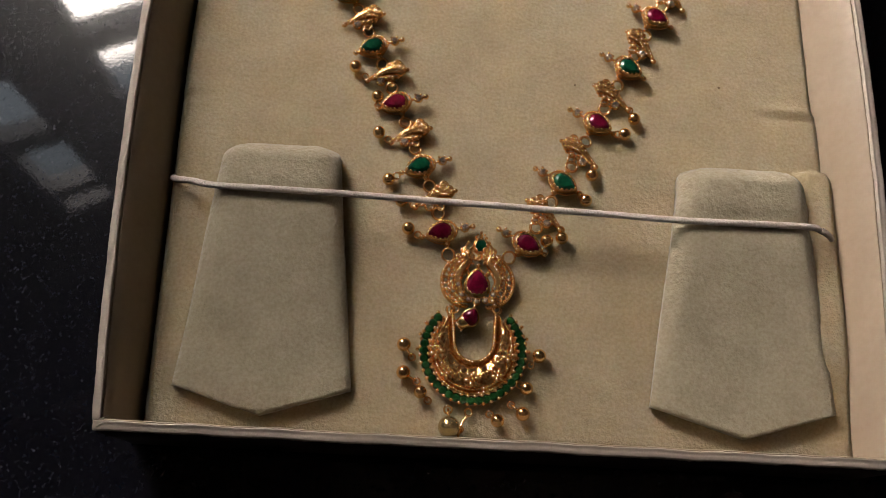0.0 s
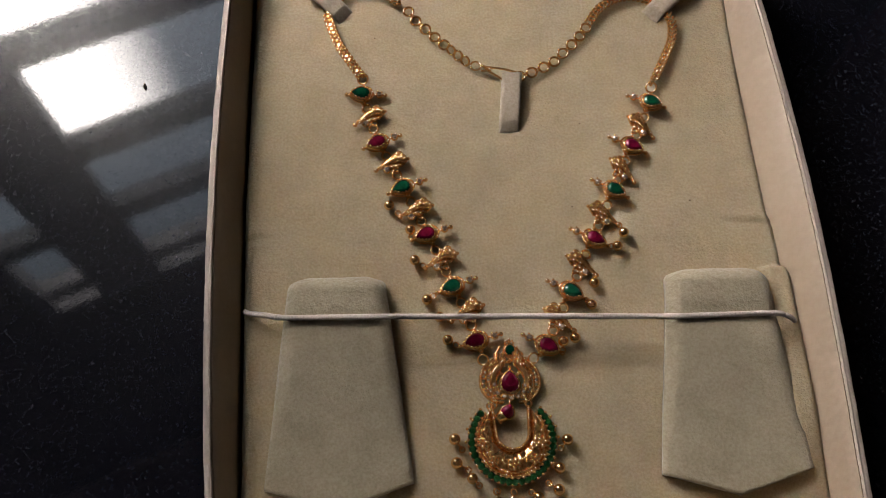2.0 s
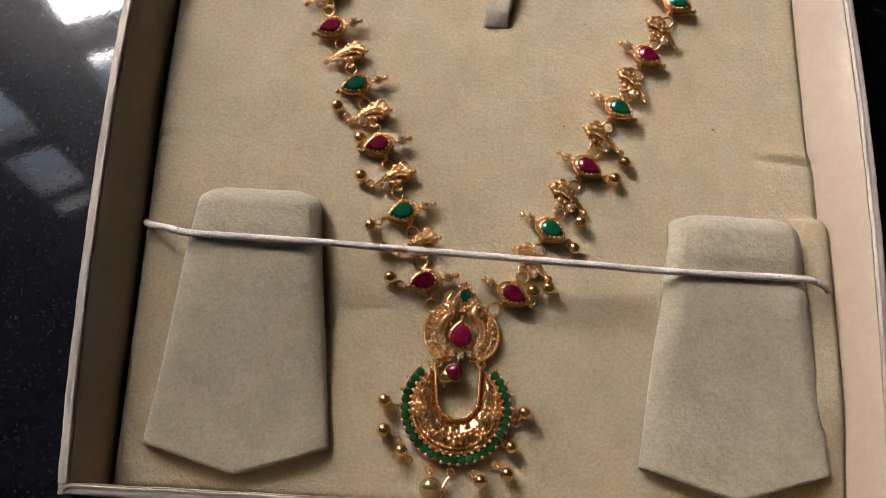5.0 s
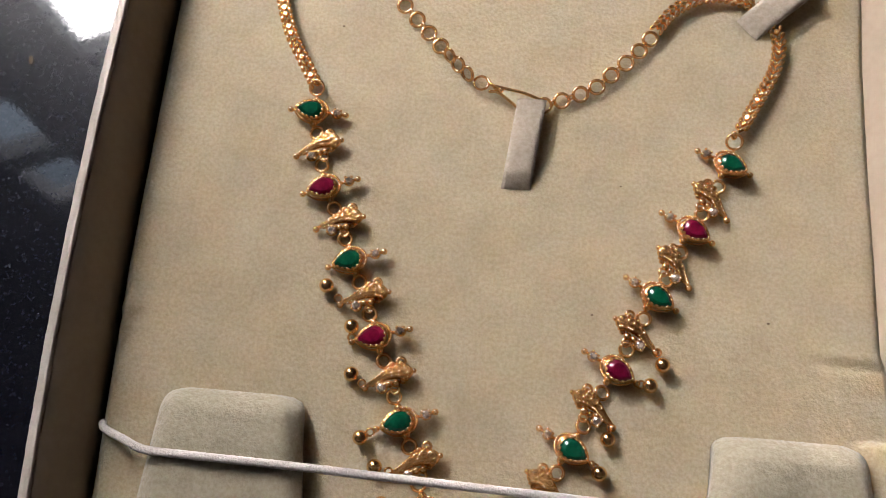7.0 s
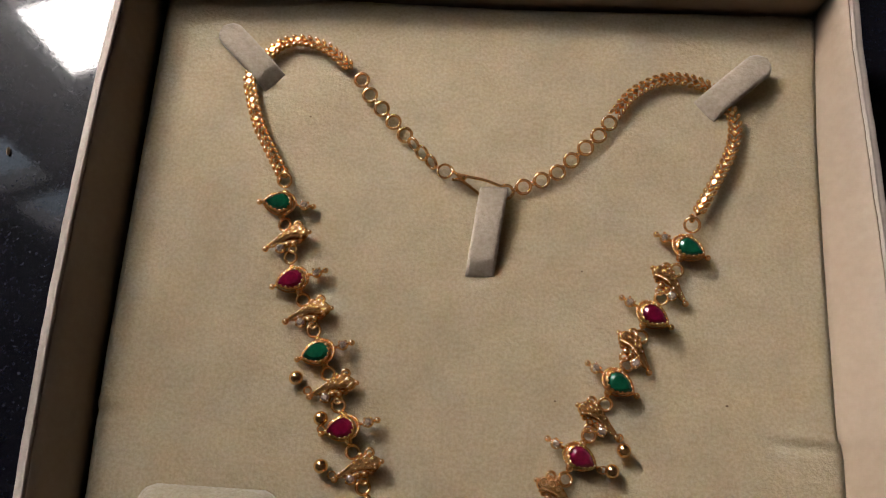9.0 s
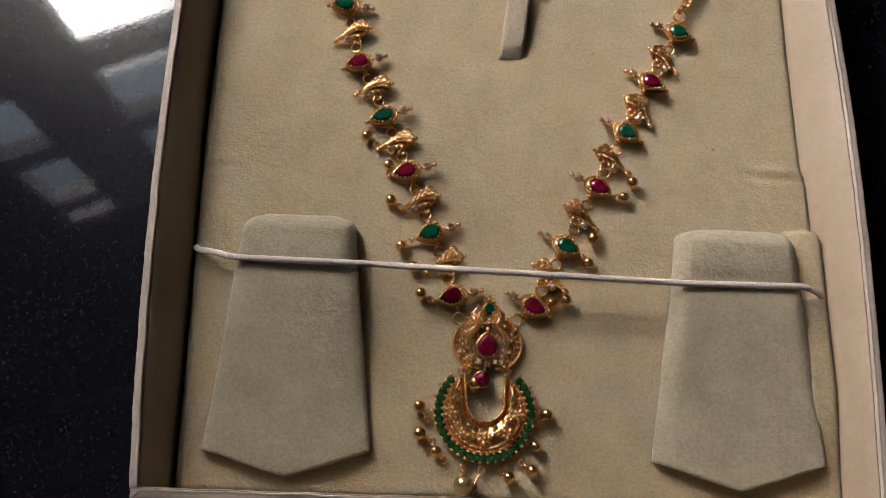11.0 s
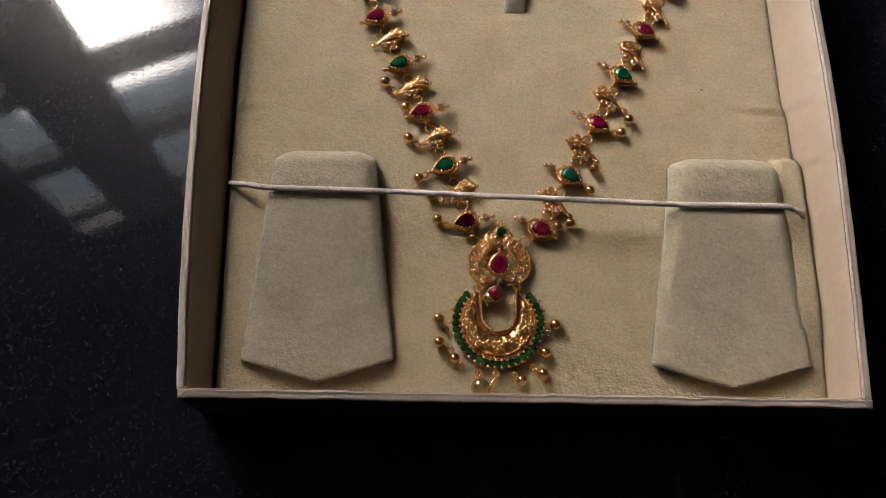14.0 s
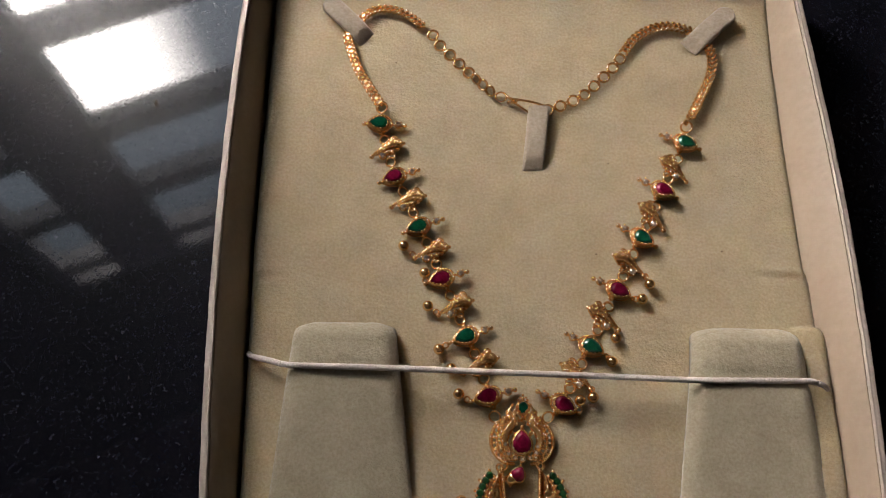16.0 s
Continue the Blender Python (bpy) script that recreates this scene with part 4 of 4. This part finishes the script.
    part("jump_ring", mesh_of("jump_ring", Shape().ring((0, 0, 0), 0.0017, 0.0003, 22, 7), gold), None, plate, m=pose((UX + k * 8.2) * MM, (UY + 7.2) * MM, 0.0015, 24, 14 * k, 0))
g = Shape()
outline = [((y + UX - 0.1) * MM, (x + UY - 0.5) * MM) for x, y in [(p[0] * 1000, p[1] * 1000) for p in pear(0.0070, 0.0057)]]
bezel(g, outline, 0.0012, 0.0031, 0.00045, 15, 0.00034)
g.ball((UX * MM, (UY + 4.0) * MM, 0.0030), 0.0007, 8, 6)
part("setting", g, gold, plate)
part("gemstone", cut_stone(outline, 0.0031, 0.0012, 0.58), ruby, plate, "large deep red pear-cut stone", smooth=False)
for x, y, r in ((-5.2, -1.2, 1.15), (-4.2, -4.0, 1.05), (-2.2, -5.2, 1.05), (0.0, -5.7, 1.1), (2.2, -5.2, 1.05), (4.1, -3.7, 1.05), (4.6, -1.8, 0.9)):
    g = Shape()
    c = crystal(g, ((UX + x) * MM, (UY + y) * MM, 0.0024), r * MM)
    part("setting", g, gold, plate)
    part("clear_stone", c, clear_stone_mat, plate, "small clear sparkling stone", smooth=False)
g = Shape()
outline = [(x + (UX + 0.6) * MM, y + (UY + 10.0) * MM) for x, y in round_outline(0.0016, 0.0019, 14)]
bezel(g, outline, 0.0010, 0.0023, 0.0004, 8, 0.00034)
for x, y, r in ((-0.9, 12.4, 0.45), (0.6, 12.9, 0.6), (2.0, 12.4, 0.45), (0.6, 13.9, 0.45), (-0.4, 13.2, 0.35), (1.6, 13.2, 0.35), (0.5, 7.0, 0.7), (0.3, 6.0, 0.5)):
    g.ball(((UX + x) * MM, (UY + y) * MM, 0.0017), r * MM, 8, 6)
part("setting", g, gold, plate)
part("gemstone", cut_stone(outline, 0.0023, 0.0008, 0.6), emerald, plate, "small deep green stone", smooth=False)

# the red drop between plate and crescent
drop = part("red_drop", Shape().tube([(-2.6 * MM, 39.0 * MM, 0.0018), (-3.0 * MM, 37.4 * MM, 0.0020)], 0.0004, 6), gold, necklace, "red cabochon in a plain gold cup")
o = pear(0.0048, 0.0044, 20)
m = pose(-3.6 * MM, 35.2 * MM, 0.0022, 0, -14, 62)
g = Shape()
n = len(o)
v = []
for sc, z in ((0.62, -0.0016), (0.85, -0.0010), (1.08, 0.0006), (1.10, 0.0012), (0.96, 0.0013), (0.94, 0.0008)):
    v += [(x * sc, y * sc, z) for x, y in o]
g.add(v, [(q * n + i, q * n + (i + 1) % n, (q + 1) * n + (i + 1) % n, (q + 1) * n + i) for q in range(5) for i in range(n)] + [tuple(range(n))[::-1]], m)
a, b = Vector((-4.1 * MM, 34.8 * MM, 0.0020)), Vector((-7.0 * MM, 32.6 * MM, 0.0020))
g.tube([a, a + (b - a) * 0.5, b], [0.0021, 0.0020, 0.0015], 10)
side = Vector((b.y - a.y, a.x - b.x, 0)).normalized()
for k in range(-2, 3):      # fluted foot of the cup
    g.ball(b + side * (k * 0.00068) + Vector((0, 0, 0.0009 - 0.00022 * k * k)), 0.00045, 7, 5)
    g.tube([a + side * (k * 0.0008) + Vector((0, 0, 0.0018 - 0.0003 * k * k)), b + side * (k * 0.00066) + Vector((0, 0, 0.0012 - 0.0002 * k * k))], 0.00022, 5)
part("cup", g, gold_bead, drop, "plain gold cup")
g = Shape()
v = []
for sc, z in ((0.96, 0.0009), (0.93, 0.0015), (0.80, 0.0021), (0.55, 0.0026), (0.25, 0.0028)):
    v += [(x * sc, y * sc, z) for x, y in o]
g.add(v, [(q * n + i, q * n + (i + 1) % n, (q + 1) * n + (i + 1) % n, (q + 1) * n + i) for q in range(4) for i in range(n)] + [tuple(4 * n + i for i in range(n))], m)
part("gemstone", g, ruby, drop, "smooth deep red cabochon")

# ---- the crescent
CX, CY, R = -2.8, 26.1, 13.1


def outer_at(f, r):
    a = math.radians(134 + 272 * f)
    return CX + r * math.cos(a), CY + r * math.sin(a)


def inner_at(f, grow=0.0):
    r, cx, cy, top = 5.2 + grow, -2.6, 28.4, 36.8
    if f < 0.22:
        q = f / 0.22
        return cx - r - 0.9 * (1 - q), top + (cy - top) * q
    if f > 0.78:
        q = (f - 0.78) / 0.22
        return cx + r + 0.3 * q, cy + (top - cy) * q
    a = math.pi + math.pi * (f - 0.22) / 0.56
    return cx + r * math.cos(a), cy + r * math.sin(a)


crescent = part("crescent", Shape().box((-3 * MM, 13.0 * MM, 0.0004), (-2.9 * MM, 13.1 * MM, 0.0005)), gold_dark, necklace, "domed gold crescent with chased flowers")
nf, nr = 150, 26
v, f = [], []
for i in range(nf + 1):
    q = i / nf
    a, b = inner_at(q, 0.3), outer_at(q, 10.9)
    for j in range(nr + 1):
        w = j / nr
        x, y = a[0] + (b[0] - a[0]) * w, a[1] + (b[1] - a[1]) * w
        wide = math.hypot(b[0] - a[0], b[1] - a[1])
        h = 1.0 + min(1.9, 0.42 * wide) * math.sin(math.pi * w) ** 0.7
        h += (0.55 * noise.noise(Vector((x * 0.5, y * 0.5, 1))) + 0.22 * noise.noise(Vector((x * 1.2, y * 1.2, 4)))) * math.sin(math.pi * w)
        v.append((x * MM, y * MM, h * MM))
for i in range(nf):
    for j in range(nr):
        a = i * (nr + 1) + j
        f.append((a, a + nr + 1, a + nr + 2, a + 1))
part("dome", Shape().add(v, f), gold_dark, crescent, "domed and chased gold crescent body")
# chased flowers and leaves
g = Shape()
for x, y, r in ((-12.0, 25.2, 2.0), (-9.2, 19.8, 1.7), (-2.7, 18.6, 2.1), (3.8, 19.8, 1.7), (6.6, 25.0, 1.9)):
    for k in range(6):
        a = math.radians(60 * k + 15)
        g.ball(((x + r * 0.62 * math.cos(a)) * MM, (y + r * 0.62 * math.sin(a)) * MM, 3.0 * MM), r * 0.42 * MM, 8, 6, (1.2, 0.75, 0.6), 60 * k + 15)
    g.ball((x * MM, y * MM, 3.3 * MM), r * 0.3 * MM, 8, 6)
for k in range(46):
    q = 0.10 + 0.80 * ((k * 0.618) % 1)
    w = 0.30 + 0.56 * ((k * 0.377) % 1)
    a, b = inner_at(q, 0.3), outer_at(q, 10.9)
    g.ball(((a[0] + (b[0] - a[0]) * w) * MM, (a[1] + (b[1] - a[1]) * w) * MM, (2.35 + 0.6 * math.sin(math.pi * w)) * MM), (0.40 + 0.34 * ((k * 0.27) % 1)) * MM, 8, 5, (1.6, 0.6, 0.5), k * 47)
part("chased_relief", g, gold, crescent, "raised gold flowers and leaves")
g = Shape()
edge = [(*[c * MM for c in inner_at(i / 90)], 0.0019) for i in range(91)]
g.tube(edge, 0.0006, 8).rope([(x, y, z + 0.0005) for x, y, z in edge], 0.00054, 0.00095)
part("inner_rope", g, gold, crescent, "beaded gold wire")
for r, size, z in ((11.0, 0.46, 1.8), (10.0, 0.42, 2.3)):
    g = Shape()
    edge = [(*[c * MM for c in outer_at(i / 120, r)], z * MM) for i in range(121)]
    g.rope(edge, size * MM, size * 2.05 * MM).tube([(x, y, zz - 0.0004) for x, y, zz in edge], 0.0004, 6)
    part("outer_rope", g, gold, crescent, "beaded gold wire")
g = Shape()
chan = [(*[c * MM for c in outer_at(i / 120, 12.6)], 0.0010) for i in range(121)]
g.tube(chan, 0.00125, 8, flat=0.55)
COUNT = 31
for i in range(COUNT + 1):
    q = max(0.0, min(1.0, (i - 0.0) / COUNT))
    for r, size, z in ((13.75, 0.56, 2.0), (11.72, 0.5, 2.4)):
        x, y = outer_at(q, r)
        g.ball((x * MM, y * MM, z * MM), size * MM, 7, 5)
part("stone_channel", g, gold, crescent, "gold channel with claws")
STONE_MESH = mesh_of("gemstone", cut_stone(round_outline(0.00128, 0.00132, 10), 0, 0.0008, 0.5, 0.5 * MM), green_glass, False)
for i in range(COUNT):
    q = (i + 0.5) / COUNT
    x, y = outer_at(q, 12.75)
    part("gemstone", STONE_MESH, None, crescent, "small deep green stone", m=pose(x * MM, y * MM, 0.0018, 0, (i * 53 % 13) - 6, 134 + 272 * q))
g = Shape()
for q, size in ((0.06, .5), (0.11, .5), (0.17, .5), (0.84, .5), (0.89, .5), (0.94, .5)):
    x, y = outer_at(q, 14.5)
    g.ball((x * MM, y * MM, 0.0014), size * MM, 8, 6)
for x, y in ((-9.2, 37.0), (2.9, 37.6)):
    g.ring((x * MM, y * MM, 0.0018), 0.0010, 0.0003, 16, 6, (30, 0, 0)).ball((x * MM, (y - 1.4) * MM, 0.0020), 0.0008, 8, 6)
part("outer_grains", g, gold, crescent)
# beads that hang round the crescent
HANG = [((-20.8, 27.0), (-18.6, 23.8), 1.85), ((-20.5, 19.7), (-17.0, 17.6), 1.85), ((-15.9, 14.9), (-13.9, 12.8), 1.7), ((4.0, 8.6), (2.0, 10.2), 1.75),
        ((10.4, 10.6), (7.4, 12.8), 1.85), ((11.2, 17.1), (9.6, 18.0), 1.75), ((14.4, 25.7), (12.2, 23.2), 1.85)]
for (x, y), (lx, ly), r in HANG:
    b = part("bead", BEAD, None, crescent, "plain round gold bead", m=pose(x * MM, y * MM, 0.0019) @ Matrix.Diagonal((r / 1.78, r / 1.78, r / 1.78, 1)))
    part("loop", LOOP, None, crescent, m=pose(lx * MM, ly * MM, 0.0014, 18, -10, 0))
    part("pin", Shape().tube([(lx * MM, ly * MM, 0.0015), (x * MM, y * MM, 0.0020)], 0.00028, 6), gold, crescent)
part("pearl", Shape().ball((-8.2 * MM, 6.3 * MM, 0.0029), 0.0028, 22, 16), pearl_mat, crescent, "olive-toned round pearl in a gold cap")
g = Shape().tube([(-8.6 * MM, 11.0 * MM, 0.0016), (-8.3 * MM, 8.6 * MM, 0.0026)], 0.00035, 6).ring((-8.6 * MM, 10.8 * MM, 0.0015), 0.0010, 0.00028, 16, 6, (20, 0, 0))
g.ring((-3.4 * MM, 10.4 * MM, 0.0014), 0.0010, 0.00028, 16, 6, (0, 24, 0)).tube(catmull([(-3.4 * MM, 9.6 * MM, 0.0014), (-4.6 * MM, 8.2 * MM, 0.0016), (-5.4 * MM, 6.0 * MM, 0.0022), (-5.8 * MM, 3.8 * MM, 0.0022)], 6), 0.00034, 7)
g.ring((-6.0 * MM, 5.6 * MM, 0.0026), 0.0014, 0.00034, 18, 6, (60, 30, 0))
part("pearl_hanger", g, gold, crescent, "loops of gold wire")
